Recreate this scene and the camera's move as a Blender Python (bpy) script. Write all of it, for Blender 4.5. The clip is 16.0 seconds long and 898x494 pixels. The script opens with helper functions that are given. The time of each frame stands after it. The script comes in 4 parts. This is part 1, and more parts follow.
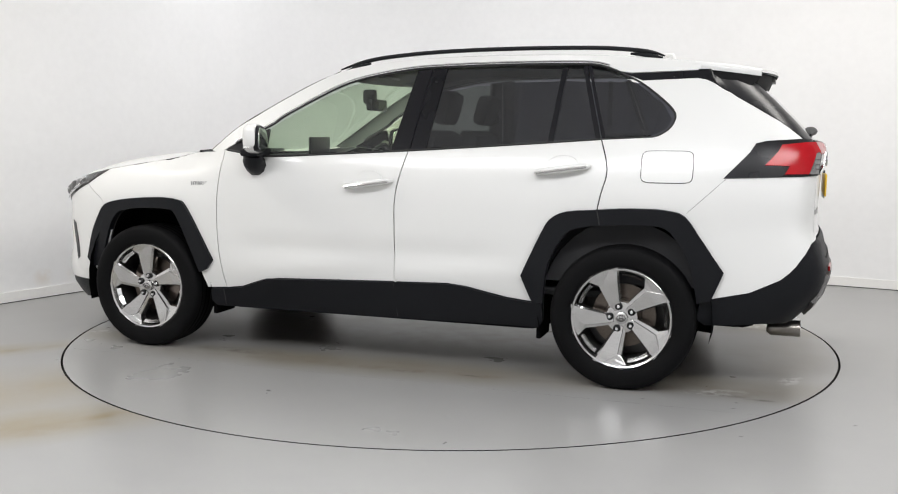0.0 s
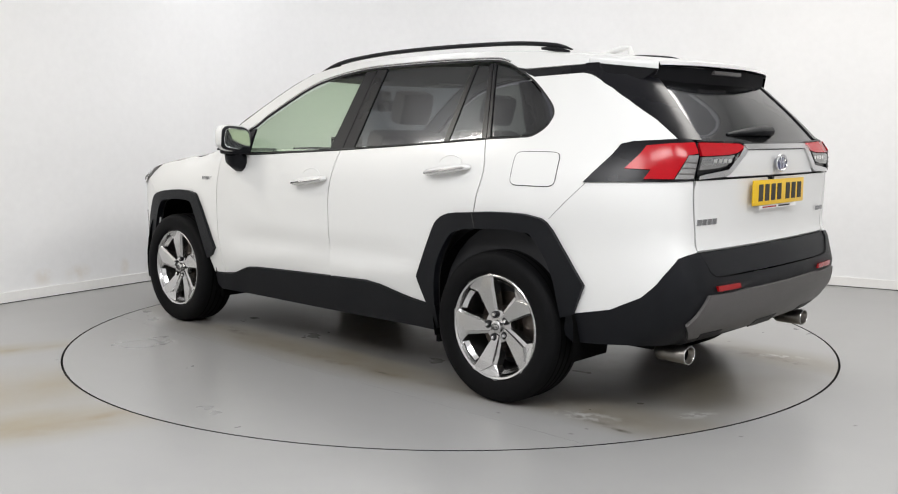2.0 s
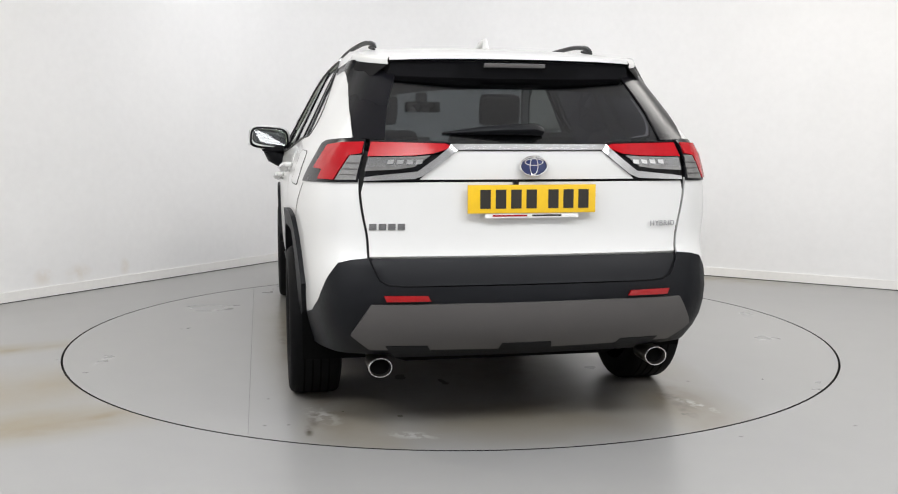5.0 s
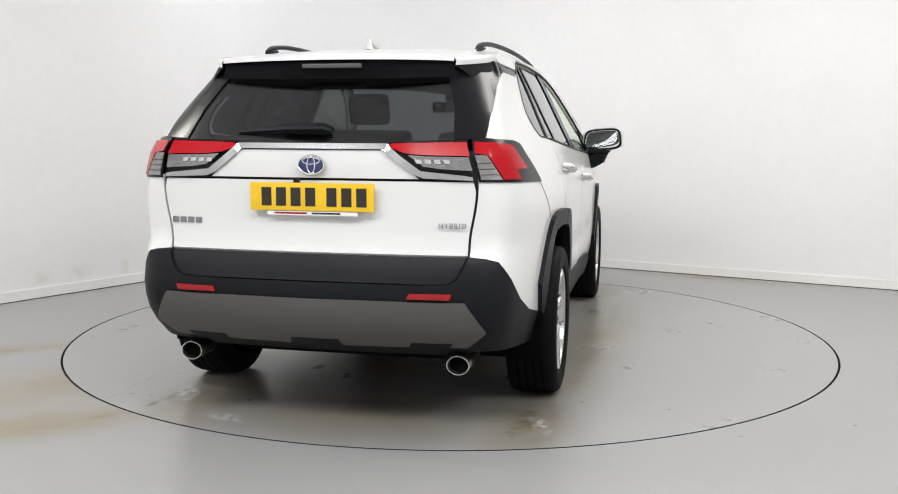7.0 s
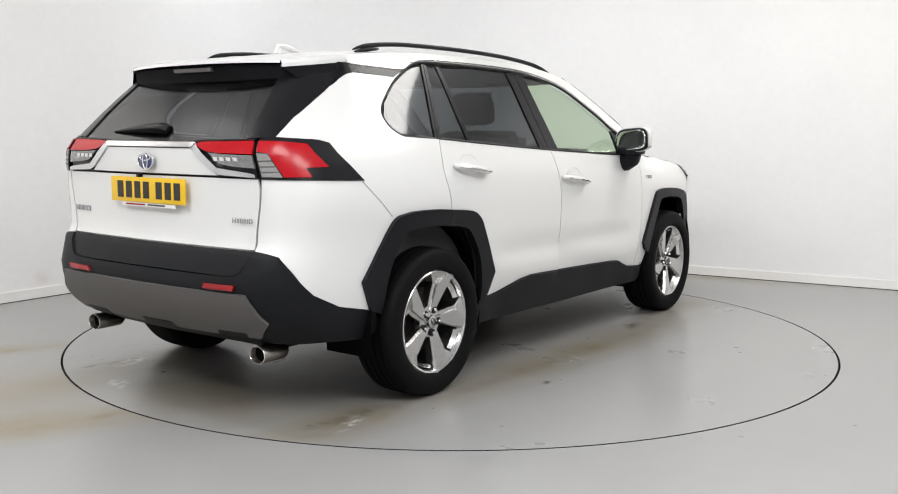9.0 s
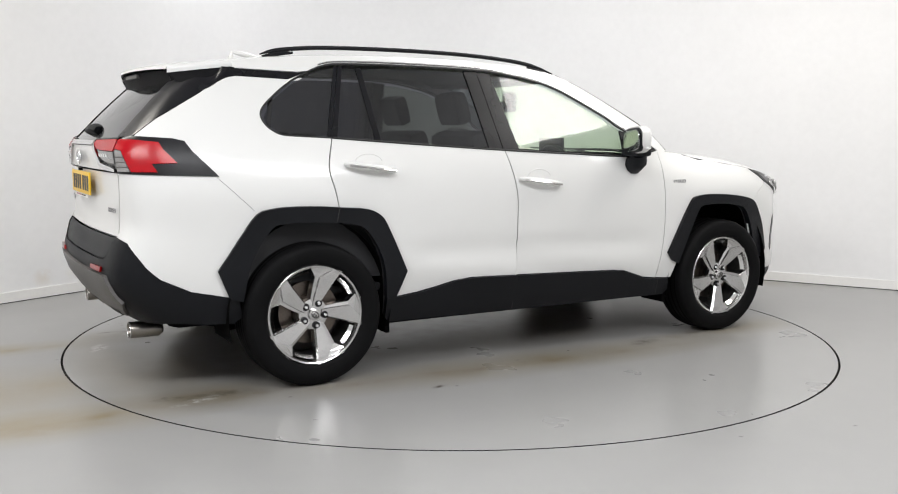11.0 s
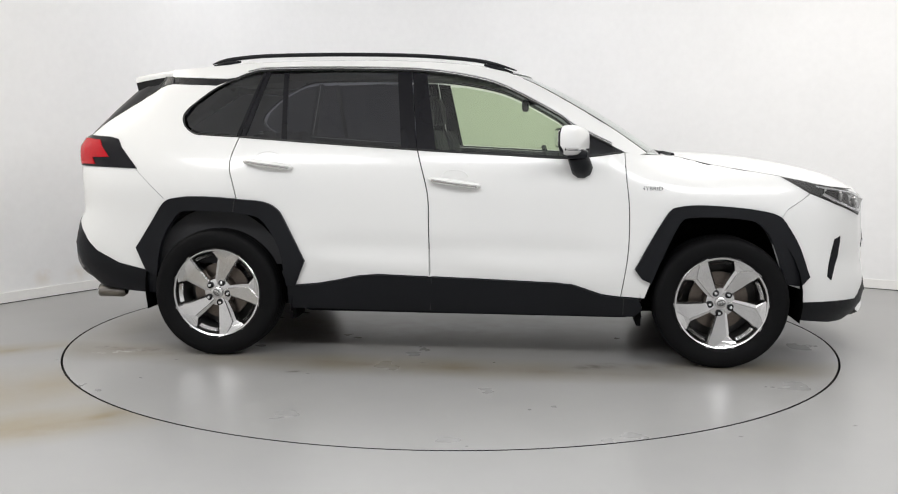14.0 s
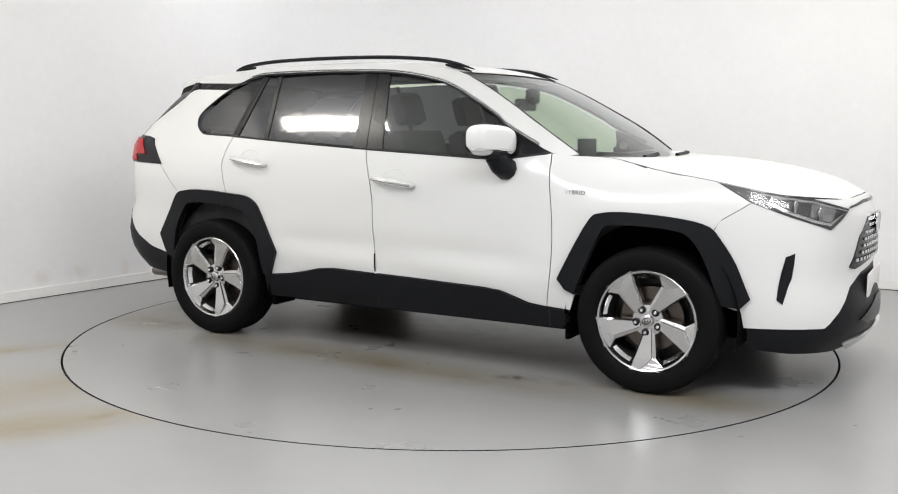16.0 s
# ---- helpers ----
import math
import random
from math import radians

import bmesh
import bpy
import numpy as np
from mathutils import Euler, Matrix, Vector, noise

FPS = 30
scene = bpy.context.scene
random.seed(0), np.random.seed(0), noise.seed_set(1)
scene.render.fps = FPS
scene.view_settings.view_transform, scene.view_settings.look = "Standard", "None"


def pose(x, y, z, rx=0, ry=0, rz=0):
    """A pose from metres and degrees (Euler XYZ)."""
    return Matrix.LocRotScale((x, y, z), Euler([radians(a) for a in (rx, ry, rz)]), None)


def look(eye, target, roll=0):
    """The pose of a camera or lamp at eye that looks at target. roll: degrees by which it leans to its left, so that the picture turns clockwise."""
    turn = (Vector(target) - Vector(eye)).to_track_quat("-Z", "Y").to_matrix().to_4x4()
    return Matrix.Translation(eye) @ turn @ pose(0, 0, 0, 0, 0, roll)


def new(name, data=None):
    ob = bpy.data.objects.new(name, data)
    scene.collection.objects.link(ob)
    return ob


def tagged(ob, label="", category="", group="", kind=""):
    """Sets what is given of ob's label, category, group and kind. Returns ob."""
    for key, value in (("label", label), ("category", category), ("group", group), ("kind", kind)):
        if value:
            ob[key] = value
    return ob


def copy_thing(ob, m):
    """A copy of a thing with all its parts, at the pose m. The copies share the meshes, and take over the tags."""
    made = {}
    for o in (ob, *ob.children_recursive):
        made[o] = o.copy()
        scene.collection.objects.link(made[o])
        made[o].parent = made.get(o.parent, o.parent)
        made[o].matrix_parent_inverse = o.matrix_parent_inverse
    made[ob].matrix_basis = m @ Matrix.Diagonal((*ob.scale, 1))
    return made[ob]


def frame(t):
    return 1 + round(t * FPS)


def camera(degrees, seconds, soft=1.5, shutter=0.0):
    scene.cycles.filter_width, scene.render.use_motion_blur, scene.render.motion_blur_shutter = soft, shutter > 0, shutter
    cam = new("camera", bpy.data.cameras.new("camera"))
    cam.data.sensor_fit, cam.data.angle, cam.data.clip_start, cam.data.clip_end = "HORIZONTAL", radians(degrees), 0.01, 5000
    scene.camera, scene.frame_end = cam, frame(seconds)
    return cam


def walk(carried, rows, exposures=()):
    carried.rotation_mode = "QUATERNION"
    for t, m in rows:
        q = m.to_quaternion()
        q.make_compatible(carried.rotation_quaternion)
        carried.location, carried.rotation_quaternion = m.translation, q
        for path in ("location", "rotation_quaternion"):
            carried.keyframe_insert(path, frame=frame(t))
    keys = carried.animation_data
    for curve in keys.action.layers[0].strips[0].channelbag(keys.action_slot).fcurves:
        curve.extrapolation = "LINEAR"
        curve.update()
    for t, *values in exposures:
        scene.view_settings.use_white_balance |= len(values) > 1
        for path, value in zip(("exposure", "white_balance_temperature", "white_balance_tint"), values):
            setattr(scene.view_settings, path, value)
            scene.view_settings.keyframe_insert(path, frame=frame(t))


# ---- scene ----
# ---- camera: it stands still ----
cam = camera(50.69, 16.0, soft=1.1)
EYE = Vector((0, -5.827, 1.232))
VIEW = look(EYE, EYE + Vector((math.sin(radians(-.11)) * math.cos(radians(-6.899)), math.cos(radians(-6.899)), math.sin(radians(-6.899)))), .247)
walk(cam, [(0, VIEW), (16, VIEW)])

# ---- light ----
world = bpy.data.worlds.new("world")
scene.world = world
world.use_nodes = True
world.node_tree.nodes["Background"].inputs[0].default_value = (.9, .92, 1, 1)
world.node_tree.nodes["Background"].inputs[1].default_value = .05
CORNER, ALONG, ACROSS = Vector((-.984, 4.192, 0)), Vector((-.553, -.833, 0)), Vector((.869, -.4945, 0))
ROOM_A, ROOM_B, ROOM_H = 11.5, 10.5, 3.6
TURN = math.degrees(math.atan2(ACROSS.y, ACROSS.x))


def room(a, b, z=0.0):
    """A place in the room: metres from the far corner along either wall."""
    return CORNER + ALONG * a + ACROSS * b + Vector((0, 0, z))


def ceiling_lamp(x, y, sx, sy, watts, turn, colour):
    d = bpy.data.lights.new("ceiling_light", "AREA")
    d.shape, d.size, d.size_y, d.energy, d.color = "RECTANGLE", sx, sy, watts, colour
    ob = new("ceiling_light_glow", d)
    ob.matrix_world = pose(x, y, ROOM_H - .1, 0, 0, turn)
    return ob


# x, y, length, width, watts, turn, colour
# fourth and fifth answer to glints in the glass; the rest are added fill
LAMPS = [(0, -4.4, 2.0, .8, 80, 0, (.96, .975, 1)), (-2.8, -4.4, 2.4, 1.3, 130, 0, (.985, .985, 1)), (2.8, -4.5, 2.4, 1.3, 130, 0, (.985, .985, 1)),
         (-3.3, -.9, 1.2, .12, 46, TURN, (1, .96, .88)), (2.5, -.3, 2.4, 1.2, 84, TURN, (1, .97, .93)),
         (-.3, 1.5, 2.6, .8, 55, TURN, (.98, .98, 1))]
for lamp in LAMPS:
    ceiling_lamp(*lamp)
scene.view_settings.exposure = 0.0


# ---- materials ----
def material(name, colour, rough=.5, metal=0.0, bump=0.0, scale=40.0, vary=.06, coat=0.0, stretch=(1, 1, 1), spec=.5, detail=6, uneven=.12):
    """A surface with fine grain and broad unevenness in colour and gloss, in the thing's own space."""
    m = bpy.data.materials.new(name)
    m.use_nodes = True
    nt = m.node_tree
    b = nt.nodes["Principled BSDF"]
    b.inputs["Metallic"].default_value, b.inputs["Coat Weight"].default_value, b.inputs["Coat Roughness"].default_value = metal, coat, .12
    b.inputs["Specular IOR Level"].default_value = spec
    co = nt.nodes.new("ShaderNodeTexCoord")
    mp = nt.nodes.new("ShaderNodeMapping")
    mp.inputs["Scale"].default_value = stretch
    nt.links.new(co.outputs["Object"], mp.inputs[0])
    n1, n2 = nt.nodes.new("ShaderNodeTexNoise"), nt.nodes.new("ShaderNodeTexNoise")
    n1.inputs["Scale"].default_value, n1.inputs["Detail"].default_value = scale, detail
    n2.inputs["Scale"].default_value, n2.inputs["Detail"].default_value = 2.3, 4
    for n in (n1, n2):
        nt.links.new(mp.outputs[0], n.inputs["Vector"])
    add = nt.nodes.new("ShaderNodeMath")
    add.operation = "ADD"
    nt.links.new(n1.outputs[0], add.inputs[0])
    nt.links.new(n2.outputs[0], add.inputs[1])
    ramp = nt.nodes.new("ShaderNodeMapRange")
    ramp.clamp = False
    ramp.inputs[1].default_value, ramp.inputs[2].default_value = .6, 1.4
    ramp.inputs[3].default_value, ramp.inputs[4].default_value = 1 - vary, 1 + vary
    nt.links.new(add.outputs[0], ramp.inputs[0])
    mul = nt.nodes.new("ShaderNodeVectorMath")
    mul.operation = "SCALE"
    mul.inputs[0].default_value = colour
    nt.links.new(ramp.outputs[0], mul.inputs["Scale"])
    nt.links.new(mul.outputs[0], b.inputs["Base Color"])
    rr = nt.nodes.new("ShaderNodeMapRange")
    rr.clamp = False
    rr.inputs[1].default_value, rr.inputs[2].default_value = .3, .7
    rr.inputs[3].default_value, rr.inputs[4].default_value = rough * (1 - uneven), min(1, rough * (1 + uneven))
    nt.links.new(n2.outputs[0], rr.inputs[0])
    nt.links.new(rr.outputs[0], b.inputs["Roughness"])
    if bump:
        bp = nt.nodes.new("ShaderNodeBump")
        bp.inputs["Strength"].default_value, bp.inputs["Distance"].default_value = 1, bump
        nt.links.new(n1.outputs[0], bp.inputs["Height"])
        nt.links.new(bp.outputs[0], b.inputs["Normal"])
    return m


def glass(name, tint, rough=.03, haze=.02):
    """A thin tinted pane: what lies behind shows through it, and it mirrors the room at a slant."""
    m = bpy.data.materials.new(name)
    m.use_nodes = True
    nt = m.node_tree
    nt.nodes.remove(nt.nodes["Principled BSDF"])
    tr, gl, mix, lw = (nt.nodes.new(k) for k in ("ShaderNodeBsdfTransparent", "ShaderNodeBsdfGlossy", "ShaderNodeMixShader", "ShaderNodeLayerWeight"))
    tr.inputs[0].default_value = (*tint, 1)
    gl.inputs[0].default_value, gl.inputs[1].default_value = (1, 1, 1, 1), rough
    lw.inputs[0].default_value = .5
    pw, ma = nt.nodes.new("ShaderNodeMath"), nt.nodes.new("ShaderNodeMath")
    pw.operation, ma.operation = "POWER", "MULTIPLY_ADD"
    pw.inputs[1].default_value, ma.inputs[1].default_value, ma.inputs[2].default_value = 5, .93, .06
    nt.links.new(lw.outputs["Facing"], pw.inputs[0])
    nt.links.new(pw.outputs[0], ma.inputs[0])
    nt.links.new(ma.outputs[0], mix.inputs[0])
    nt.links.new(tr.outputs[0], mix.inputs[1])
    nt.links.new(gl.outputs[0], mix.inputs[2])
    # a dusty film spreads part of the mirrored light
    film_gloss, film_mix = nt.nodes.new("ShaderNodeBsdfGlossy"), nt.nodes.new("ShaderNodeMixShader")
    film_gloss.inputs[0].default_value, film_gloss.inputs[1].default_value = (.86, .9, 1, 1), .26
    film_mix.inputs[0].default_value = haze
    nt.links.new(mix.outputs[0], film_mix.inputs[1])
    nt.links.new(film_gloss.outputs[0], film_mix.inputs[2])
    nt.links.new(film_mix.outputs[0], nt.nodes["Material Output"].inputs[0])
    return m


def stained(m, spots, colour, amount=.75, scale=3.0, z=0.0, tall=1.0, low=.33, high=.58, least=.18):
    """Lays soft brown dried stains and painted shade on a floor: each spot is centre x, y, half length, half width,
    turn in degrees.
    """
    nt = m.node_tree
    b = nt.nodes["Principled BSDF"]
    base = b.inputs["Base Color"].links[0].from_socket
    co = nt.nodes.new("ShaderNodeTexCoord")
    warp = nt.nodes.new("ShaderNodeTexNoise")
    warp.inputs["Scale"].default_value, warp.inputs["Detail"].default_value = scale, 8
    nt.links.new(co.outputs["Object"], warp.inputs["Vector"])
    total = None
    for x, y, l, w, turn in spots:
        mp = nt.nodes.new("ShaderNodeMapping")
        mp.vector_type = "TEXTURE"
        mp.inputs["Location"].default_value, mp.inputs["Rotation"].default_value = (x, y, z), (0, 0, radians(turn))
        mp.inputs["Scale"].default_value = (l, w, tall)
        nt.links.new(co.outputs["Object"], mp.inputs[0])
        ln = nt.nodes.new("ShaderNodeVectorMath")
        ln.operation = "LENGTH"
        nt.links.new(mp.outputs[0], ln.inputs[0])
        mr = nt.nodes.new("ShaderNodeMapRange")
        mr.inputs[1].default_value, mr.inputs[2].default_value, mr.inputs[3].default_value, mr.inputs[4].default_value = 1.15, .2, 0, 1
        nt.links.new(ln.outputs["Value"], mr.inputs[0])
        if total is None:
            total = mr.outputs[0]
        else:
            mx = nt.nodes.new("ShaderNodeMath")
            mx.operation = "MAXIMUM"
            nt.links.new(total, mx.inputs[0])
            nt.links.new(mr.outputs[0], mx.inputs[1])
            total = mx.outputs[0]
    sharp = nt.nodes.new("ShaderNodeMapRange")
    sharp.inputs[1].default_value, sharp.inputs[2].default_value, sharp.inputs[3].default_value, sharp.inputs[4].default_value = low, high, least, 1
    nt.links.new(warp.outputs[0], sharp.inputs[0])
    fac, fac2 = nt.nodes.new("ShaderNodeMath"), nt.nodes.new("ShaderNodeMath")
    fac.operation = fac2.operation = "MULTIPLY"
    nt.links.new(total, fac.inputs[0])
    nt.links.new(sharp.outputs[0], fac.inputs[1])
    nt.links.new(fac.outputs[0], fac2.inputs[0])
    fac2.inputs[1].default_value = amount
    mix = nt.nodes.new("ShaderNodeMix")
    mix.data_type = "RGBA"
    nt.links.new(fac2.outputs[0], mix.inputs[0])
    nt.links.new(base, mix.inputs[6])
    mix.inputs[7].default_value = (*colour, 1)
    nt.links.new(mix.outputs[2], b.inputs["Base Color"])
    return m


PAINT = material("white_paint", (.735, .735, .722), .3, coat=.7, scale=300, vary=.006, uneven=.0)
BLACK = material("black_plastic", (.006, .0066, .0084), .46, bump=.0004, scale=900, vary=.2, spec=.2)
GLOSS = material("gloss_black", (.005, .005, .007), .28, coat=.04, spec=.25, vary=.1)
SEAL = material("rubber_seal", (.012, .012, .012), .6, vary=.15)
SHELL = material("dark_metal", (.02, .02, .02), .6, vary=.2)
UNDER = material("underbody_black", (.0035, .0035, .0035), .85, vary=.3, spec=.03)
GREYP = material("grey_plastic", (.100, .094, .091), .45, bump=.0003, scale=700, vary=.1, metal=.2)
CHROME = material("chrome", (.86, .86, .86), .15, metal=1, vary=.03)
SATIN = material("satin_chrome", (.75, .75, .76), .2, metal=1, vary=.04)
ALLOY = material("machined_alloy", (.60, .595, .59), .24, metal=1, scale=200, vary=.05)
DARKALLOY = material("dark_alloy", (.06, .058, .056), .4, metal=.6, vary=.2)
RUBBER = material("tyre_rubber", (.0048, .0048, .0052), .62, bump=.0006, scale=120, vary=.25, spec=.08)
STEEL = material("brake_steel", (.13, .11, .095), .4, metal=1, scale=90, vary=.2)
RED = material("red_lens", (.40, .004, .010), .2, coat=.08, spec=.3, vary=.1)
REDD = material("deep_red_lens", (.30, .004, .006), .2, coat=.2, vary=.1)
CLEARL = material("clear_lamp", (.34, .335, .33), .2, metal=.65, scale=60, vary=.25)
YELLOW = material("yellow_plate", (.80, .50, .015), .35, vary=.06)
EXHAUST = material("exhaust_steel", (.24, .225, .205), .32, metal=1, vary=.15)
BADGE = material("badge_chrome", (.42, .42, .43), .18, metal=1, vary=.1)
TRIMB = material("matt_black", (.005, .005, .006), .7, vary=.2, spec=.12)
INK = material("black_ink", (.02, .016, .012), .5)
BLUE = material("blue_badge", (.012, .022, .10), .15, coat=1)
CLOTH = material("black_upholstery", (.028, .028, .03), .85, bump=.001, scale=400, vary=.2)
LINER = material("pale_headliner", (.45, .45, .43), .9, bump=.0005, scale=500)
GLASS_F = glass("light_green_glass", (.73, .81, .65))
GLASS_W = glass("windscreen_glass", (.74, .84, .76))
GLASS_R = glass("dark_privacy_glass", (.095, .097, .115), .06)
LENS = glass("clear_lens", (.95, .96, .97), .14, .0)
MIRROR = material("mirror_glass", (.8, .82, .82), .02, metal=1, vary=.0)
WALL = material("white_wall_paint", (.815, .814, .814), .65, bump=.0008, scale=18, vary=.025)
SKIRT = material("white_skirting_paint", (.82, .81, .79), .45, scale=30, vary=.04)
FLOOR = material("grey_epoxy_floor", (.287, .286, .282), .3, scale=5, vary=.03, spec=.45, detail=3, uneven=.03)
DISC = material("grey_epoxy_disc", (.287, .286, .282), .28, scale=5, vary=.03, spec=.45, detail=3, uneven=.03)
GROOVE = material("groove_dark", (.012, .011, .010), .8)
# small dark chips: middle, half length, half width, turn
SPECKS = [(-.623, -1.143, .012, .010, 0), (-.066, -.845, .016, .010, 0), (-1.349, 1.131, .012, .009, 0), (-1.756, 1.149, .013, .009, 30), (-1.764, 1.05, .011, .009, 0), (-1.404, -.932, .013, .010, 20), (-1.922, -.666, .018, .010, 0)]
BROWN = (.225, .18, .095)
# broad brown bands beside the turntable, with denser cores
stained(FLOOR, [(-2.65, -.68, .75, .16, 32), (-1.75, -1.92, .85, .30, 28), (-2.1, -1.45, .7, .5, 25)], BROWN, .9, 2.2, low=.3, high=.7, least=.4)
stained(FLOOR, [(-2.5, -.62, .45, .06, 32), (-1.74, -2.04, .36, .09, 22), (-1.50, -1.82, .22, .06, 40), (2.3, 2.2, .8, .25, -30)], (.20, .155, .075), .7, 7, low=.36, high=.68, least=.2)
# brown stains on the turntable, with the shade under the car put into the colour
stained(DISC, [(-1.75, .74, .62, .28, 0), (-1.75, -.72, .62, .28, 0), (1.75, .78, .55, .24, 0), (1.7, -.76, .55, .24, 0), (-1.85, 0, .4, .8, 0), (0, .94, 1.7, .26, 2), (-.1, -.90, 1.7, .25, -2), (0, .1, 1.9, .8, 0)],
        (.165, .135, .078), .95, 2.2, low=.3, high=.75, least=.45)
# denser brown streaks, and a broad oval that deepens the painted under-car shade
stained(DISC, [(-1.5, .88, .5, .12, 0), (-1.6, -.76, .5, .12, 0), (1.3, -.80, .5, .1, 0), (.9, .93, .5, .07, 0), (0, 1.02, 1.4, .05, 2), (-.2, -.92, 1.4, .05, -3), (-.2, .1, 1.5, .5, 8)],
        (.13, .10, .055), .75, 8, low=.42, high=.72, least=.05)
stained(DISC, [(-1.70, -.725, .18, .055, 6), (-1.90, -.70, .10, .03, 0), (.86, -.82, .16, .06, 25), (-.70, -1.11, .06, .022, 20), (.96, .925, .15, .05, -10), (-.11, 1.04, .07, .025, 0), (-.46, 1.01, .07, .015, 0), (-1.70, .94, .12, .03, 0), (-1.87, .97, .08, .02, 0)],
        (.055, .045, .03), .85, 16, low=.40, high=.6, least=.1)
# pale patches where the coating has flaked
stained(DISC, [(-1.66, .90, .16, .06, 20), (-2.00, .55, .12, .05, 70), (-1.80, -.79, .14, .04, 20), (2.0, .78, .12, .05, 40)], (.50, .50, .49), .8, 22, low=.46, high=.56, least=.0)
# a little dirt
stained(FLOOR, [(1.192, -2.063, .012, .009, 0), (1.724, -1.91, .014, .008, 30), (1.092, -1.351, .01, .01, 0), (-2.13, -.81, .012, .008, 0)], (.05, .045, .04), .8, 3, least=1)
stained(DISC, SPECKS, (.05, .045, .04), .85, 3, least=1)
stained(WALL, [(-3.02, 1.12, .09, .09, 0), (-2.86, 1.37, .12, .12, 0), (-2.62, 1.72, .05, .05, 0)], (.62, .51, .37), .3, 14, .15, .07)


# ---- building helpers ----
def part(name, bm, mat, parent=None, label="", smooth=True, sharp=40):
    """Links a bmesh as one mesh object under a thing or a part."""
    me = bpy.data.meshes.new(name)
    bm.normal_update()
    if smooth:
        lim = radians(sharp)
        for f in bm.faces:
            f.smooth = True
        for e in bm.edges:
            if len(e.link_faces) == 2 and e.calc_face_angle(0) > lim:
                e.smooth = False
    bm.to_mesh(me)
    bm.free()
    me.materials.append(mat)
    ob = new(name, me)
    if parent is not None:
        ob.parent = parent
    if label:
        ob["label"] = label
    return ob


def empty(name, parent=None, label="", m=None):
    ob = new(name)
    if parent is not None:
        ob.parent = parent
    if label:
        ob["label"] = label
    if m is not None:
        ob.matrix_basis = m
    return ob


def box(bm, x0, x1, y0, y1, z0, z1, bevel=0.0, m=None, seg=2):
    r = bmesh.ops.create_cube(bm, size=1, matrix=Matrix.LocRotScale(((x0 + x1) / 2, (y0 + y1) / 2, (z0 + z1) / 2), None, (abs(x1 - x0), abs(y1 - y0), abs(z1 - z0))))
    vs = r["verts"]
    if bevel:
        es = {e for v in vs for e in v.link_edges}
        r = bmesh.ops.bevel(bm, geom=list(es), offset=bevel, segments=seg, profile=.6, affect="EDGES")
        vs = list({v for f in r["faces"] for v in f.verts} | {v for v in vs if v.is_valid})
    if m is not None:
        bmesh.ops.transform(bm, matrix=m, verts=vs)
    return vs


def tube(bm, pts, r, n=8, flat=1.0, up=Vector((0, 0, 1))):
    """A round bar along points; r: one radius or one for each point."""
    pts = [Vector(p) for p in pts]
    rs = r if isinstance(r, (list, tuple)) else [r] * len(pts)
    rings = []
    for i, p in enumerate(pts):
        d = (pts[min(i + 1, len(pts) - 1)] - pts[max(i - 1, 0)]).normalized()
        a = d.cross(up)
        a = a.normalized() if a.length > 1e-4 else Vector((1, 0, 0))
        b = a.cross(d)
        rings.append([bm.verts.new(p + (a * math.cos(k * math.tau / n) + b * math.sin(k * math.tau / n) * flat) * rs[i]) for k in range(n)])
    for q0, q1 in zip(rings, rings[1:]):
        for k in range(n):
            bm.faces.new((q0[k], q0[(k + 1) % n], q1[(k + 1) % n], q1[k]))
    bm.faces.new(rings[0][::-1])
    bm.faces.new(rings[-1])
    return bm


def lathe(bm, prof, n=48, m=None):
    """Turns a profile of (radius, way along y) round the y axis."""
    rings = [[bm.verts.new((r * math.cos(k * math.tau / n), y, r * math.sin(k * math.tau / n))) for k in range(n)] for r, y in prof]
    for q0, q1 in zip(rings, rings[1:]):
        for k in range(n):
            bm.faces.new((q0[k], q1[k], q1[(k + 1) % n], q0[(k + 1) % n]))
    if m is not None:
        bmesh.ops.transform(bm, matrix=m, verts=[v for q in rings for v in q])
    return bm


def sheet(bm, rows, thick=0.0):
    """A grid of faces through rows of points, with a back at thick below it."""
    vs = [[bm.verts.new(p) for p in row] for row in rows]
    fs = []
    for a, b in zip(vs, vs[1:]):
        for i in range(len(a) - 1):
            fs.append(bm.faces.new((a[i], a[i + 1], b[i + 1], b[i])))
    if thick:
        bm.normal_update()
        bmesh.ops.solidify(bm, geom=fs, thickness=thick)
    return bm


def curve(pts, n=6):
    return [tuple(p) for p in chain(pts, n)]


# ---- the car's skin: half a plan outline (front centre to rear centre), drawn in by height ----
PLAN = [(2.262, 0), (2.255, .15), (2.235, .32), (2.195, .48), (2.13, .61), (2.04, .71), (1.93, .785), (1.80, .835), (1.62, .872),
        (1.375, .893), (1.1, .902), (.8, .905), (.4, .905), (0, .905), (-.4, .905), (-.8, .905), (-1.1, .903), (-1.35, .897),
        (-1.6, .883), (-1.8, .862), (-1.95, .84), (-2.06, .812), (-2.135, .775), (-2.175, .72), (-2.195, .655), (-2.212, .5),
        (-2.226, .25), (-2.232, 0)]


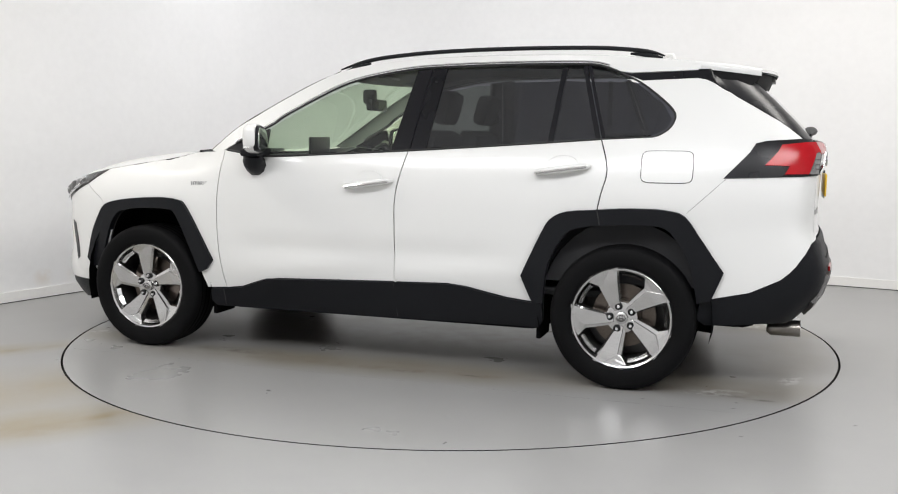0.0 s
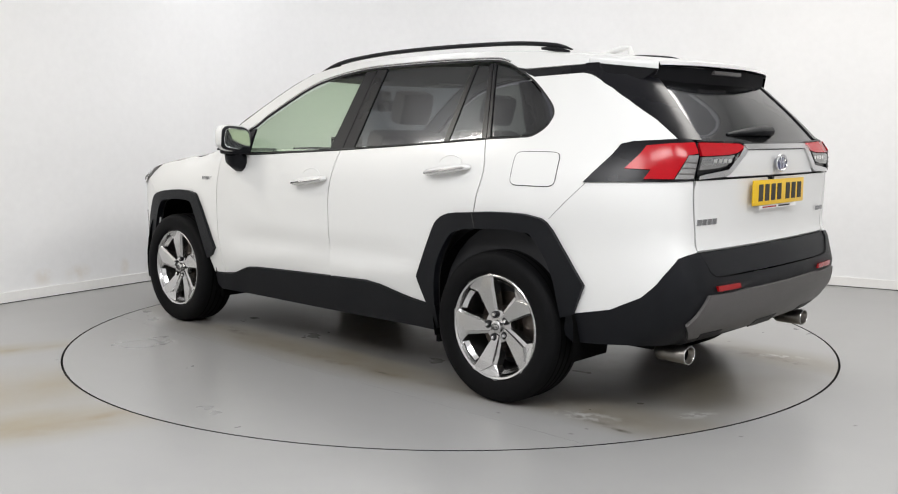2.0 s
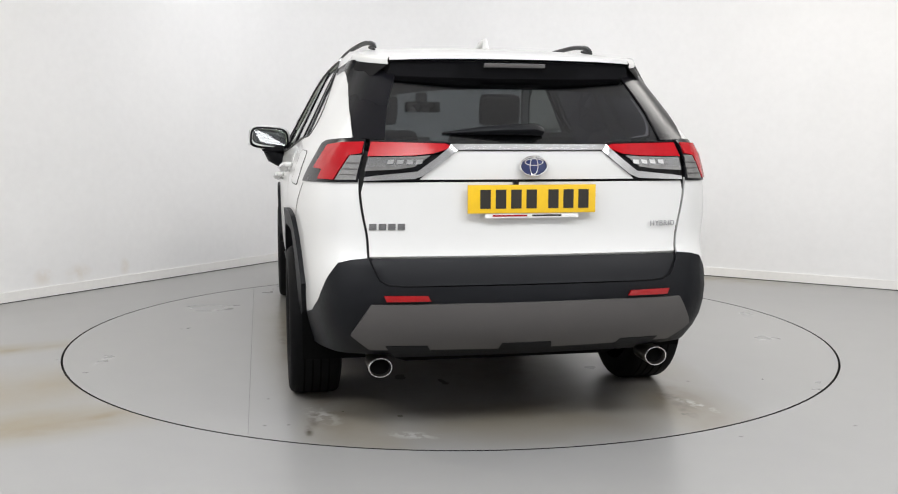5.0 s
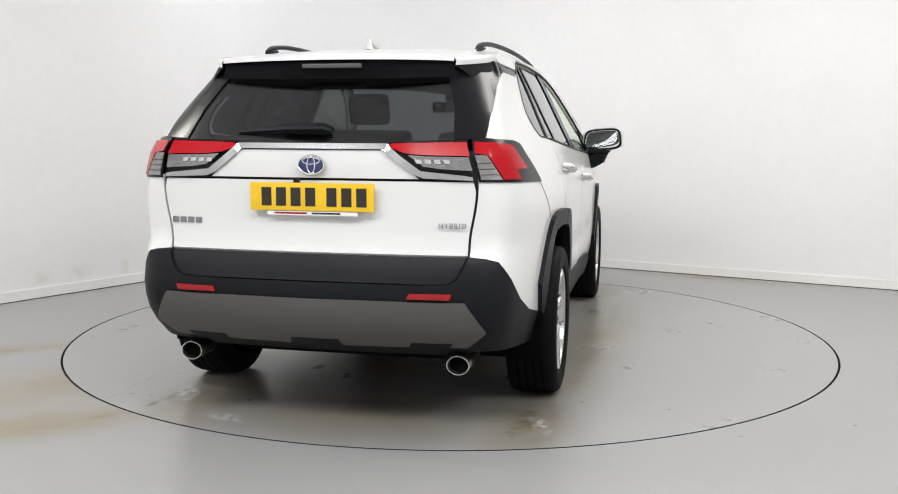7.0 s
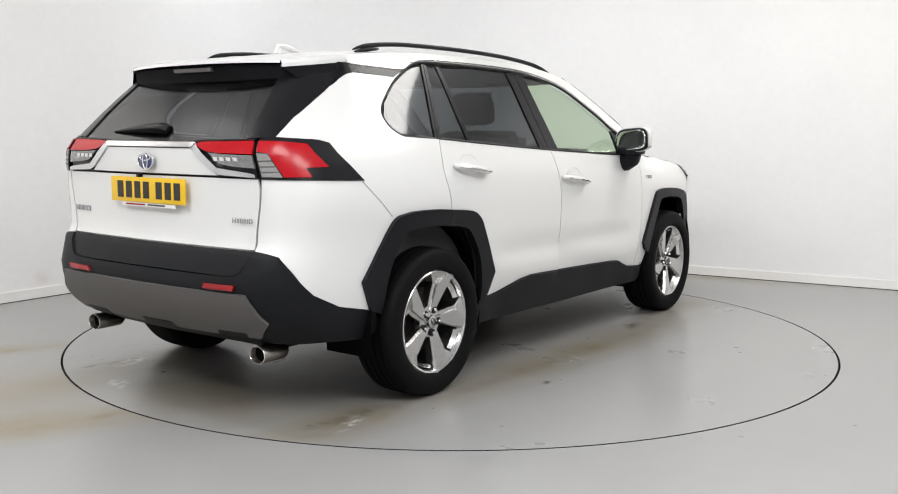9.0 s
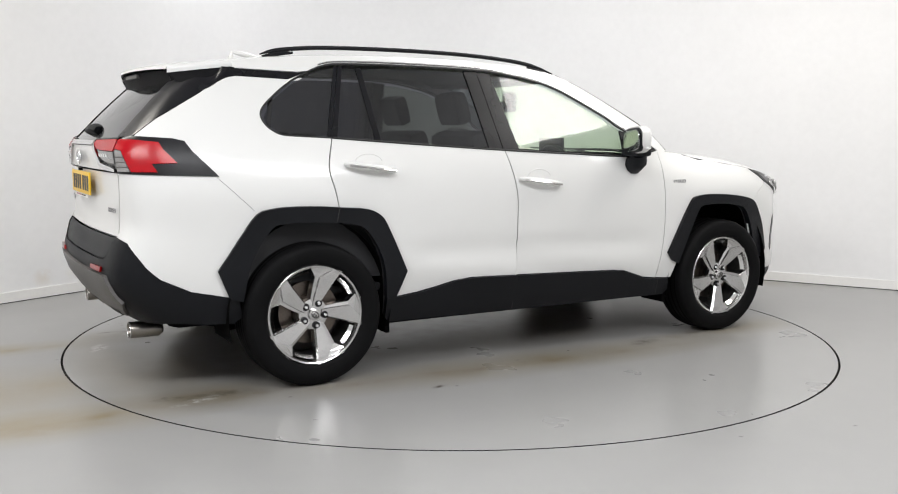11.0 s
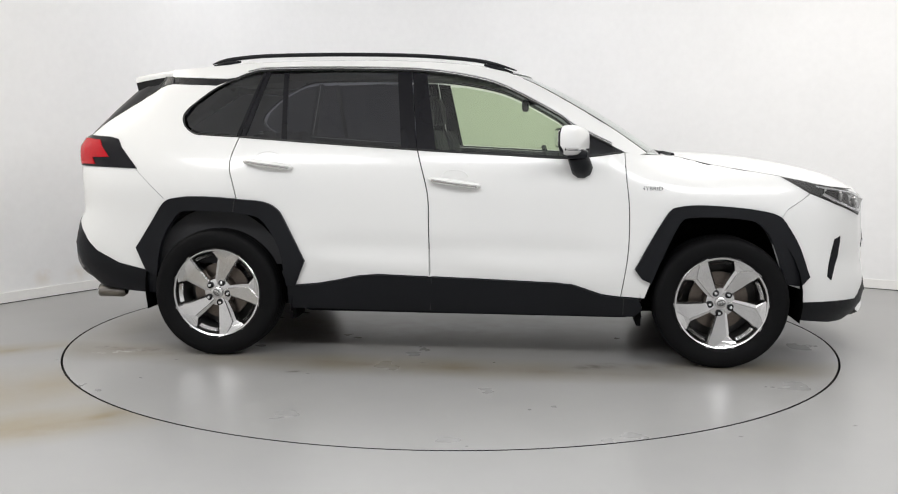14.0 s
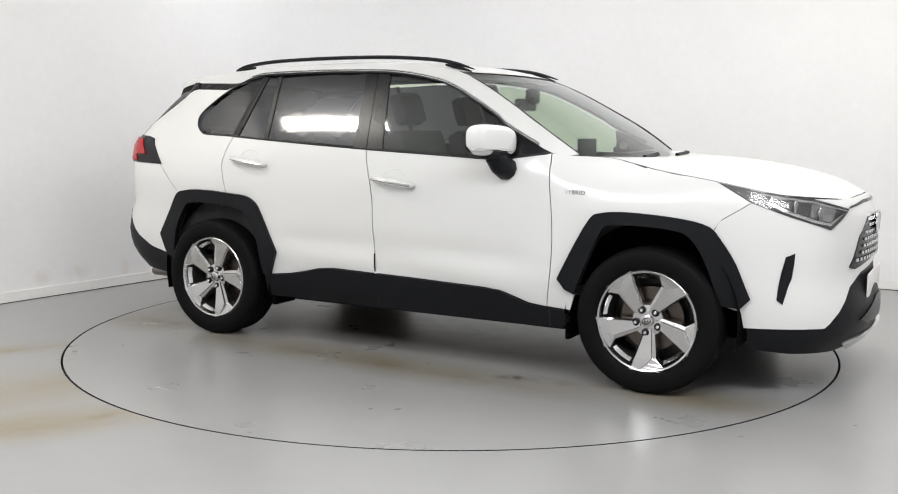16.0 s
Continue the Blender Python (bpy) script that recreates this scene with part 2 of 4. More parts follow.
def chain(pts, n=8):
    """A Catmull-Rom curve through points, as an array."""
    p = np.array(pts, float)
    p = np.vstack([2 * p[0] - p[1], p, 2 * p[-1] - p[-2]])
    out = []
    for i in range(1, len(p) - 2):
        for k in range(n):
            t = k / n
            out.append(.5 * (2 * p[i] + (p[i + 1] - p[i - 1]) * t + (2 * p[i - 1] - 5 * p[i] + 4 * p[i + 1] - p[i + 2]) * t * t
                             + (3 * p[i] - p[i - 1] - 3 * p[i + 1] + p[i + 2]) * t ** 3))
    return np.vstack([out, p[-2]])


PL = chain(PLAN)
PU = np.concatenate([[0], np.cumsum(np.hypot(*np.diff(PL, axis=0).T))])
SIDE = chain([(.15, .80), (.27, .845), (.36, .868), (.47, .892), (.6, .902), (.75, .905), (.9, .908), (1.0, .903), (1.06, .892), (1.12, .873), (1.2, .838),
              (1.3, .789), (1.4, .741), (1.5, .692), (1.56, .66), (1.6, .63), (1.64, .56), (1.7, .4)])
FEND = chain([(.15, .80), (.27, .845), (.36, .868), (.47, .888), (.6, .898), (.75, .905), (.84, .905), (.9, .898), (.95, .882), (1.0, .855), (1.04, .82),
              (1.08, .77), (1.12, .70), (1.7, .3)])
REAR = chain([(.15, .26), (.25, .18), (.34, .085), (.39, .03), (.44, -.012), (.5, -.045), (.57, -.06), (.62, -.058), (.66, -.045), (.72, -.03), (.745, -.014), (.76, .0),
              (.82, .004), (.9, .003), (1.0, -.002), (1.06, -.006), (1.12, -.012), (1.17, -.008), (1.2, .025), (1.3, .115), (1.4, .212), (1.5, .32), (1.7, .54)])
FRON = chain([(.15, -.12), (.22, -.03), (.28, .022), (.36, .038), (.44, .03), (.5, .012), (.57, -.004), (.65, .0), (.75, -.005), (.85, -.012), (.9, -.03), (.95, -.075), (1.0, -.16), (1.1, -.4), (1.7, -1)])


def US(x):
    """Way along the outline to the place x of the side."""
    i = slice(40, 168)
    return float(np.interp(-x, -PL[i, 0], PU[i]))


def UR(y):
    """Way along the outline to the place y of the rear."""
    return float(np.interp(-y, -PL[168:, 1], PU[168:]))


def UF(y):
    return float(np.interp(y, PL[:56, 1], PU[:56]))


def step01(a, b, x):
    t = min(1, max(0, (x - a) / (b - a)))
    return t * t * (3 - 2 * t)


def skin(u, z, off=0.0):
    def at(u, z):
        s = 1.0
        if u < 0:
            u, s = -u, -1.0
        if u > PU[-1]:
            u, s = 2 * PU[-1] - u, -1.0
        x, y = np.interp(u, PU, PL[:, 0]), np.interp(u, PU, PL[:, 1])
        k = step01(.75, 1.25, x)
        w = (1 - k) * np.interp(z, SIDE[:, 0], SIDE[:, 1]) + k * np.interp(z, FEND[:, 0], FEND[:, 1])
        # soft character line that rises from the front arch to the rear one
        line = .50 + (.9 - x) * .01
        w -= .012 * math.exp(-((z - line - .10) / .065) ** 2) * step01(-1.0, -.6, x) * (1 - step01(.6, .9, x))
        # the lower doors are folded inwards below a slanting crease
        fold = .62 - .23 * (x + .13) if x > -.166 else .49 + .10 * (-.18 - x)
        w -= .11 * min(.11, max(0, fold - z)) * step01(-.95, -.75, x) * (1 - step01(.62, .85, x))
        # the rear haunch
        w += .012 * step01(-.9, -1.3, x) * math.exp(-((z - .93) / .12) ** 2)
        rr = step01(1.62, 2.14, -x)
        rf = step01(1.7, 2.18, x)
        return np.array([x + rr * np.interp(z, REAR[:, 0], REAR[:, 1]) + rf * np.interp(z, FRON[:, 0], FRON[:, 1]), s * y * w / .905, z])
    p = at(u, z)
    if off:
        e = .004
        n = np.cross(at(u, z + e) - at(u, z - e), at(u + e, z) - at(u - e, z))
        n /= -np.linalg.norm(n) + 1e-12
        if n[0] * p[0] * .2 + n[1] * p[1] < 0:
            n = -n
        p = p + n * off
    return p


def S(x, z):
    return (US(x), z)


def B(y, z):
    return (UR(y), z) if y >= 0 else (2 * PU[-1] - UR(-y), z)


def F(y, z):
    return (UF(y), z) if y >= 0 else (-UF(-y), z)


def panel(outline, off=0.0, side=1, thick=.012, cell=.06, bm=None, bulge=0.0, gap=0.0):
    """A skin panel: an outline of (way, height), laid on the car's skin off metres proud of it, with its edges turned inwards."""
    bm = bm or bmesh.new()
    part_bm = bmesh.new()
    pts = [outline[0]]
    for q in outline[1:]:
        if math.dist(q, pts[-1]) > 1e-4:
            pts.append(q)
    if math.dist(pts[0], pts[-1]) < 1e-4:
        pts.pop()
    if sum(a[0] * b[1] - b[0] * a[1] for a, b in zip(pts, pts[1:] + pts[:1])) < 0:
        pts = pts[::-1]
    if gap:
        n, shr = len(pts), []
        for i in range(n):
            a, b, c = Vector(pts[i - 1]), Vector(pts[i]), Vector(pts[(i + 1) % n])
            n1, n2 = (b - a).orthogonal().normalized(), (c - b).orthogonal().normalized()
            k = n1 + n2
            k = k / max(.5, k.length_squared / 2) if k.length > .2 else n1
            shr.append(tuple(b + k * gap))
        pts = shr
    face = part_bm.faces.new([part_bm.verts.new((u, z, 0)) for u, z in pts])
    us, zs = [p[0] for p in pts], [p[1] for p in pts]
    for axis, lo, hi in ((0, min(us), max(us)), (1, min(zs), max(zs))):
        k = math.floor(lo / cell) + 1
        while k * cell < hi - 1e-5:
            co, no = [0, 0, 0], [0, 0, 0]
            co[axis], no[axis] = k * cell, 1
            bmesh.ops.bisect_plane(part_bm, geom=part_bm.verts[:] + part_bm.edges[:] + part_bm.faces[:], plane_co=co, plane_no=no, dist=1e-5)
            k += 1
    bmesh.ops.triangulate(part_bm, faces=[f for f in part_bm.faces if len(f.verts) > 4])
    rim = [e for e in part_bm.edges if len(e.link_faces) == 1]
    edge_v = {v for e in rim for v in e.verts}
    flat = {v: (v.co.x, v.co.y) for v in part_bm.verts}
    new_v = {}
    for v, (u, z) in flat.items():
        o = off
        if bulge and v not in edge_v:
            o += bulge
        p = skin(u, z, o)
        new_v[v] = bm.verts.new((p[0], p[1] * side, p[2]))
    low = {}
    for v in edge_v if thick else ():
        p = skin(*flat[v], off - thick)
        low[v] = bm.verts.new((p[0], p[1] * side, p[2]))
    # faces, wound outwards on the side asked for
    fs = []
    for f in part_bm.faces:
        vs = [new_v[v] for v in f.verts]
        fs.append(vs)
    test = fs[len(fs) // 2]
    nrm = (test[1].co - test[0].co).cross(test[2].co - test[0].co)
    mid = test[0].co
    flip = nrm.x * mid.x * .2 + nrm.y * mid.y < 0
    for vs in fs:
        try:
            bm.faces.new(vs[::-1] if flip else vs)
        except ValueError:
            pass
    for e in rim if thick else ():
        a, b = e.verts
        q = [new_v[a], new_v[b], low[b], low[a]]
        try:
            bm.faces.new(q)
        except ValueError:
            pass
    part_bm.free()
    if thick:
        bmesh.ops.recalc_face_normals(bm, faces=bm.faces)
    return bm


def on_skin(outline, off=0.0, side=1):
    out = []
    for u, z in outline:
        p = skin(u, z, off)
        out.append((p[0], p[1] * side, p[2]))
    return out


def strip(outline, width, off, side=1, name="", mat=None, parent=None, label=""):
    return part(name, tube(bmesh.new(), on_skin(outline, off, side), width, 6), mat, parent, label)


# shared lines of the side, (x, z)
BELT = [(.86, 1.134), (.70, 1.113), (.56, 1.1), (.2, 1.117), (-.235, 1.139), (-.8, 1.174), (-1.219, 1.203)]
DLO_TOP = [(.86, 1.134), (.60, 1.262), (.52, 1.318), (.33, 1.422), (.2, 1.483), (.08, 1.519), (-.11, 1.553), (-.3, 1.57), (-.7, 1.578), (-1.091, 1.574), (-1.2, 1.558), (-1.262, 1.535)]
QUART = [(-1.262, 1.535), (-1.39, 1.47), (-1.514, 1.374), (-1.553, 1.325), (-1.553, 1.29), (-1.53, 1.252), (-1.475, 1.219), (-1.40, 1.212), (-1.219, 1.203)]
DOOR_F = [(.86, 1.134), (.868, 1.011), (.888, .822), (.886, .598), (.856, .37)]
DOOR_M = [(-.235, 1.139), (-.177, .912), (-.17, .735), (-.167, .57), (-.165, .455)]
DOOR_R = [(-1.219, 1.203), (-1.252, 1.1), (-1.258, 1.03), (-1.235, .94), (-1.205, .80)]
SILL = [(.95, .36), (.856, .366), (.754, .378), (.621, .423), (.52, .437), (-.165, .458), (-.45, .466), (-.56, .455), (-.663, .431), (-.77, .41), (-.871, .4), (-.95, .395)]
ARCH_RO = [(-.905, .40), (-.848, .534), (-.952, .753), (-.996, .82), (-1.07, .856), (-1.2, .868), (-1.324, .878), (-1.47, .88), (-1.55, .873), (-1.628, .848), (-1.708, .733), (-1.792, .59), (-1.75, .46)]
ARCH_RI = [(-.955, .40), (-.985, .6), (-1.066, .743), (-1.135, .782), (-1.25, .797), (-1.38, .804), (-1.5, .8), (-1.56, .775), (-1.65, .63), (-1.69, .44)]
ARCH_FO = [(.962, .47), (.922, .52), (1.01, .69), (1.09, .825), (1.14, .852), (1.24, .862), (1.4, .855), (1.55, .838), (1.65, .81), (1.70, .755), (1.77, .64), (1.828, .487), (1.785, .44)]
ARCH_FI = [(1.01, .45), (1.06, .58), (1.147, .767), (1.203, .797), (1.35, .8), (1.493, .787), (1.565, .757), (1.63, .66), (1.705, .45)]
BONNET_E = [(.93, 1.122), (1.05, 1.118), (1.15, 1.108), (1.25, 1.084), (1.4, 1.056), (1.55, 1.033), (1.669, 1.013), (1.8, .99), (1.93, .968), (2.02, .955)]
ROOF_E = [(.98, 1.128), (.796, 1.255), (.614, 1.366), (.40, 1.485), (.24, 1.555), (0, 1.6), (-.3, 1.622), (-.7, 1.627), (-1.1, 1.618), (-1.4, 1.598), (-1.66, 1.573)]
QTOP = [S(-1.39, 1.488), (4.494, 1.497), (4.55, 1.49), (4.70, 1.464), (4.83, 1.43), (4.91, 1.373), (4.99, 1.291), (5.034, 1.219)]
GATE = [(5.04, 1.205), (5.10, 1.1), (5.124, 1.0), (5.15, .85), (5.151, .745)]


def SS(line, n=0):
    return [S(x, z) for x, z in (curve(line, n) if n else line)]


def cut(line, x0, x1):
    """The stretch of a line between two places x, with its ends."""
    xs = np.array([p[0] for p in line])
    zs = np.array([p[1] for p in line])
    o = np.argsort(xs)
    lo, hi = min(x0, x1), max(x0, x1)
    out = [(lo, float(np.interp(lo, xs[o], zs[o])))] + [(float(xs[i]), float(zs[i])) for i in o if lo < xs[i] < hi] + [(hi, float(np.interp(hi, xs[o], zs[o])))]
    return out if x0 < x1 else out[::-1]


car = empty("car")
tagged(car, "white five-door sport utility car with black plastic cladding", "car")


def lettering(words, size, m, parent):
    """Raised chrome letters."""
    cu = bpy.data.curves.new("lettering", "FONT")
    cu.body, cu.size, cu.extrude, cu.align_x, cu.align_y, cu.space_character = words, size, .0015, "CENTER", "CENTER", 1.1
    cu.materials.append(BADGE)
    ob = new("lettering", cu)
    ob.parent, ob.matrix_basis = parent, m
    return ob


def build_side(s):
    # doors
    fd = empty("front_door", car, "white front door with chrome handle")
    belt_f = cut(curve(BELT, 4), .86, -.235)
    part("door_skin", panel(SS(belt_f) + SS(DOOR_M, 5) + SS(cut(SILL, -.165, .856)) + SS(DOOR_F, 5)[::-1], 0, s, gap=.003, cell=.03), PAINT, fd)
    rd = empty("rear_door", car, "white rear door with chrome handle")
    belt_r = cut(curve(BELT, 4), -.235, -1.219)
    arch = [p for p in curve(ARCH_RI, 3) if p[0] > -1.205]
    part("door_skin", panel(SS(belt_r) + SS(DOOR_R, 5) + [S(x, z) for x, z in arch[::-1]] + SS(cut(SILL, -.951, -.165)) + SS(DOOR_M, 5)[::-1], 0, s, gap=.003, cell=.03), PAINT, rd)
    # front wing
    wing_arch = curve(ARCH_FI, 3)
    part("front_wing", panel(SS(BONNET_E, 3) + [(.80, .93), (1.0, .93), S(1.70, .842), S(1.66, .78)] + SS([p for p in wing_arch[::-1] if p[0] < 1.56]) + [S(.98, .36), S(.856, .368)] + SS(DOOR_F, 5)[::-1],
                             0, s, gap=.002), PAINT, car)
    # rear quarter
    qp = empty("rear_quarter", car, "white rear quarter panel")
    arch_b = [p for p in curve(ARCH_RI, 3) if p[0] < -1.205]
    out = SS(QUART, 4)[::-1] + QTOP + curve(GATE, 4)
    out += [(5.085, .737), (5.03, .726), (4.95, .650), (4.86, .560), (4.80, .526), S(-1.9, .495), S(-1.745, .457), S(-1.735, .46)] + SS(arch_b[::-1]) + SS(DOOR_R, 5)[::-1]
    part("quarter_skin", panel(out, 0, s, gap=.003), PAINT, qp)
    if s > 0:
        fl = [(-1.5365 + .118 * math.copysign(abs(math.cos(a)) ** .3, math.cos(a)), 1.0755 + .074 * math.copysign(abs(math.sin(a)) ** .3, math.sin(a))) for a in np.linspace(0, math.tau, 41)[:-1]]
        ring = [S(x, z) for x, z in fl + fl[:1]]
        part("fuel_flap", panel([S(x, z) for x, z in fl], .0015, s, .004), PAINT, qp, "white fuel filler flap")
        strip(ring, .0022, .0, s, "flap_gap", SEAL, qp)
    # roof side and pillar in one pressing
    top = SS(ROOF_E, 4)
    low = SS(DLO_TOP, 4)[::-1]
    part("roof_side", panel(top + [S(-1.66, 1.535), S(-1.5, 1.53), S(-1.33, 1.525)] + low + [S(.93, 1.118)], 0, s), PAINT, car)
    # dark strip behind the quarter window that runs into the tailgate
    part("pillar_trim", panel([S(-1.262, 1.535), S(-1.33, 1.522), S(-1.6, 1.532), S(-1.675, 1.535), S(-1.675, 1.492), S(-1.621, 1.5), S(-1.39, 1.488)], -.004, s), GLOSS, car)
    # windows
    fwin = [(.79, 1.142), (.56, 1.113), (.2, 1.13), (-.195, 1.15), (-.215, 1.545), (-.11, 1.541), (.08, 1.507), (.2, 1.47), (.33, 1.41), (.52, 1.305), (.6, 1.25)]
    part("window", panel(SS(fwin), -.012, s, 0), GLASS_F, fd, "light green side window")
    rwin = [(-.275, 1.155), (-.8, 1.185), (-.955, 1.195), (-.985, 1.555), (-.7, 1.566), (-.31, 1.56)]
    part("window", panel(SS(rwin), -.012, s, 0), GLASS_R, rd, "dark privacy glass side window")
    rwin2 = [(-.985, 1.198), (-1.19, 1.208), (-1.09, 1.555), (-1.01, 1.556)]
    part("fixed_window", panel(SS(rwin2), -.012, s, 0), GLASS_R, rd, "small dark fixed window")
    q = [(-1.235, 1.217), (-1.40, 1.225), (-1.47, 1.232), (-1.52, 1.262), (-1.54, 1.3), (-1.50, 1.37), (-1.385, 1.46), (-1.26, 1.525), (-1.2, 1.545), (-1.125, 1.556)]
    part("quarter_window", panel(SS(q), -.012, s, 0), GLASS_R, qp, "dark quarter window")
    # pillars and window frames in black
    part("door_pillar", panel(SS([(-.135, 1.142), (-.237, 1.143), (-.29, 1.563), (-.208, 1.556)]), -.006, s, gap=.001), GLOSS, fd)
    part("door_pillar", panel(SS([(-.24, 1.143), (-.325, 1.15), (-.372, 1.568), (-.293, 1.565)]), -.006, s, gap=.001), GLOSS, rd)
    part("window_bar", panel(SS([(-.955, 1.19), (-.985, 1.192), (-1.012, 1.56), (-.985, 1.56)]), -.007, s), GLOSS, rd)
    part("rear_frame", panel(SS([(-1.19, 1.203), (-1.217, 1.205), (-1.108, 1.566), (-1.088, 1.56)]), -.006, s), GLOSS, rd)
    part("pillar_cover", panel(SS([(-1.221, 1.205), (-1.24, 1.207), (-1.13, 1.56), (-1.112, 1.568)]), -.006, s), GLOSS, qp)
    part("mirror_corner", panel(SS([(.86, 1.134), (.79, 1.13), (.60, 1.1), (.59, 1.118), (.60, 1.25), (.66, 1.23)]), -.005, s), GLOSS, fd)
    strip(SS(cut(curve(BELT, 4), .84, -.232)), .006, .001, s, "belt_seal", SEAL, fd)
    strip(SS(cut(curve(BELT, 4), -.238, -1.215)), .006, .001, s, "belt_seal", SEAL, rd)
    strip(SS([p for p in curve(DLO_TOP, 4)][1:]), .006, -.002, s, "window_seal", SEAL, car)
    strip(SS([(x, z + .012) for x, z in curve(DLO_TOP, 4) if x > -1.23][1:]), .0045, .001, s, "chrome_trim", SATIN, car, "bright window trim")
    strip(SS(curve(QUART, 4)), .0055, -.002, s, "quarter_seal", SEAL, qp)
    # cladding
    for name, o, inner in (("rear_arch_trim", ARCH_RO, ARCH_RI), ("front_arch_trim", ARCH_FO, ARCH_FI)):
        bm = panel(SS(o[:2]) + SS(o[1:-1], 3) + SS(o[-1:]) + SS(inner, 3)[::-1], .02, s, .035, cell=.05)
        part(name, bm, BLACK, car, "black plastic wheel arch trim", sharp=30)
    sill = SS(SILL, 3) + SS([(-.95, .3), (-.93, .27), (0, .262), (.93, .262), (.97, .3)])
    part("sill_trim", panel(sill, .012, s, .03), BLACK, car, "black plastic sill cladding")
    for x in (-.165, .87):
        strip(SS([(x, .272), (x, .36 if x > 0 else .452)]), .003, .0115, s, "sill_joint", SEAL, car)
    strip(SS([(-1.235, .80), (-1.228, .84), (-1.222, .872)]), .003, .0195, s, "arch_joint", SEAL, car)
    # handles
    for door, x, z in ((fd, -.03, .968), (rd, -1.045, 1.058)):
        y = skin(*S(x, z))[1]
        cup = panel([S(x + .07 * math.cos(a), z + .026 + .04 * math.sin(a) * (1 if math.sin(a) > 0 else .75)) for a in np.linspace(0, math.tau, 24)[:-1]], .0012, s, .003)
        part("handle_cup", cup, PAINT, door)
        strip([S(x + .072 * math.cos(a), z + .026 + .041 * math.sin(a)) for a in np.linspace(.15, math.pi - .15, 14)], .0028, .001, s, "cup_edge", PAINT, door)
        pts = [(x + dx, s * (skin(*S(x + dx, z - dx * .13))[1] + dy), z - dx * .13) for dx, dy in ((-.13, .004), (-.12, .022), (-.06, .034), (0, .037), (.06, .034), (.12, .022), (.13, .004))]
        h = part("door_handle", tube(bmesh.new(), pts, [.012, .017, .021, .022, .021, .017, .012], 10, .85), PAINT, door, "white door handle with chrome strip")
        pts2 = [(p[0], p[1] + s * .013, p[2] - .002) for p in pts[1:-1]]
        part("handle_strip", tube(bmesh.new(), pts2, .0125, 8, .6), CHROME, door, "chrome handle strip")
    # wing mirror
    wm = empty("wing_mirror", car, "white and black wing mirror")
    bm = bmesh.new()
    bmesh.ops.create_uvsphere(bm, u_segments=24, v_segments=14, radius=1)
    for v in bm.verts:
        c = v.co
        k = [math.copysign(abs(t) ** .62, t) for t in c]
        back = max(-.45, k[0])
        v.co = (.588 + .062 * back - .045 * k[1], s * (.978 + .134 * k[1]), 1.192 + .078 * k[2] + .008 * k[1])
    part("mirror_cap", bm, PAINT, wm)
    bm = bmesh.new()
    box(bm, .550, .660, .885, 1.03, 1.10, 1.145, .018)
    bmesh.ops.scale(bm, vec=(1, s, 1), verts=bm.verts)
    part("mirror_base", bm, BLACK, wm)
    bm = bmesh.new()
    tube(bm, [(.635, s * .86, 1.05), (.635, s * .905, 1.052), (.625, s * .95, 1.075), (.605, s * .975, 1.12)], [.055, .058, .055, .05], 10, 1)
    part("mirror_foot", bm, BLACK, wm)
    for name, cx, hx, hy, hz, mt in (("mirror_frame", .562, .018, .126, .071, BLACK), ("mirror_glass", .545, .004, .112, .058, MIRROR)):
        bm = bmesh.new()
        bmesh.ops.create_uvsphere(bm, u_segments=28, v_segments=16, radius=1)
        for v in bm.verts:
            k = [math.copysign(abs(t) ** .5, t) for t in v.co]
            v.co = (cx + hx * k[0] - .336 * hy * k[1], s * (.978 + hy * k[1] * (1 - .06 * k[2])), 1.19 + hz * k[2] + .008 * k[1])
        part(name, bm, mt, wm)
    bm = bmesh.new()
    tube(bm, [(.545, s * 1.112, 1.15), (.595, s * 1.085, 1.15), (.642, s * 1.0, 1.148), (.668, s * .92, 1.146)], .007, 8)
    part("mirror_indicator", bm, CHROME, wm)
    # roof rail
    rr = empty("roof_rail", car, "black roof rail")
    line = [(.28, .575, 1.572), (.16, .572, 1.608), (0, .568, 1.635), (-.3, .56, 1.657), (-.7, .55, 1.665), (-1.1, .535, 1.661), (-1.3, .525, 1.648), (-1.41, .518, 1.632), (-1.47, .515, 1.614)]
    line = curve(line, 4)
    n = len(line)
    part("rail_bar", tube(bmesh.new(), [(x, s * y, z) for x, y, z in line], [.004 + .0085 * min(1, k / 5, (n - 1 - k) / 5) for k in range(n)], 10, .9), BLACK, rr)
    for k in (0, 1):
        bm = bmesh.new()
        a, b = ((-1.46, 1.600), (-1.30, 1.622)) if k else ((.26, 1.556), (.10, 1.596))
        y = .52 if k else .572
        tube(bm, [(a[0], s * y, a[1] + .006), ((a[0] + b[0]) / 2, s * (y + .003), (a[1] + b[1]) / 2 + .010), (b[0], s * (y + .005), b[1] + .006)], [.004, .012, .006], 8)
        part("rail_foot", bm, BLACK, rr)
    # side badge
    p = skin(*S(1.0, .945), .001)
    lettering("HYBRID", .030, pose(1.0, s * p[1], .945, 90 - 3, 0, 180 if s > 0 else 0), car)
    # rear lamp on the body
    rl = empty("rear_lamp", car, "red and clear rear lamp cluster")
    hs = [S(-1.79, 1.026), S(-1.93, 1.185), (4.84, 1.197), (5.05, 1.207), (5.098, 1.2), (5.112, 1.04), (4.9, 1.035)]
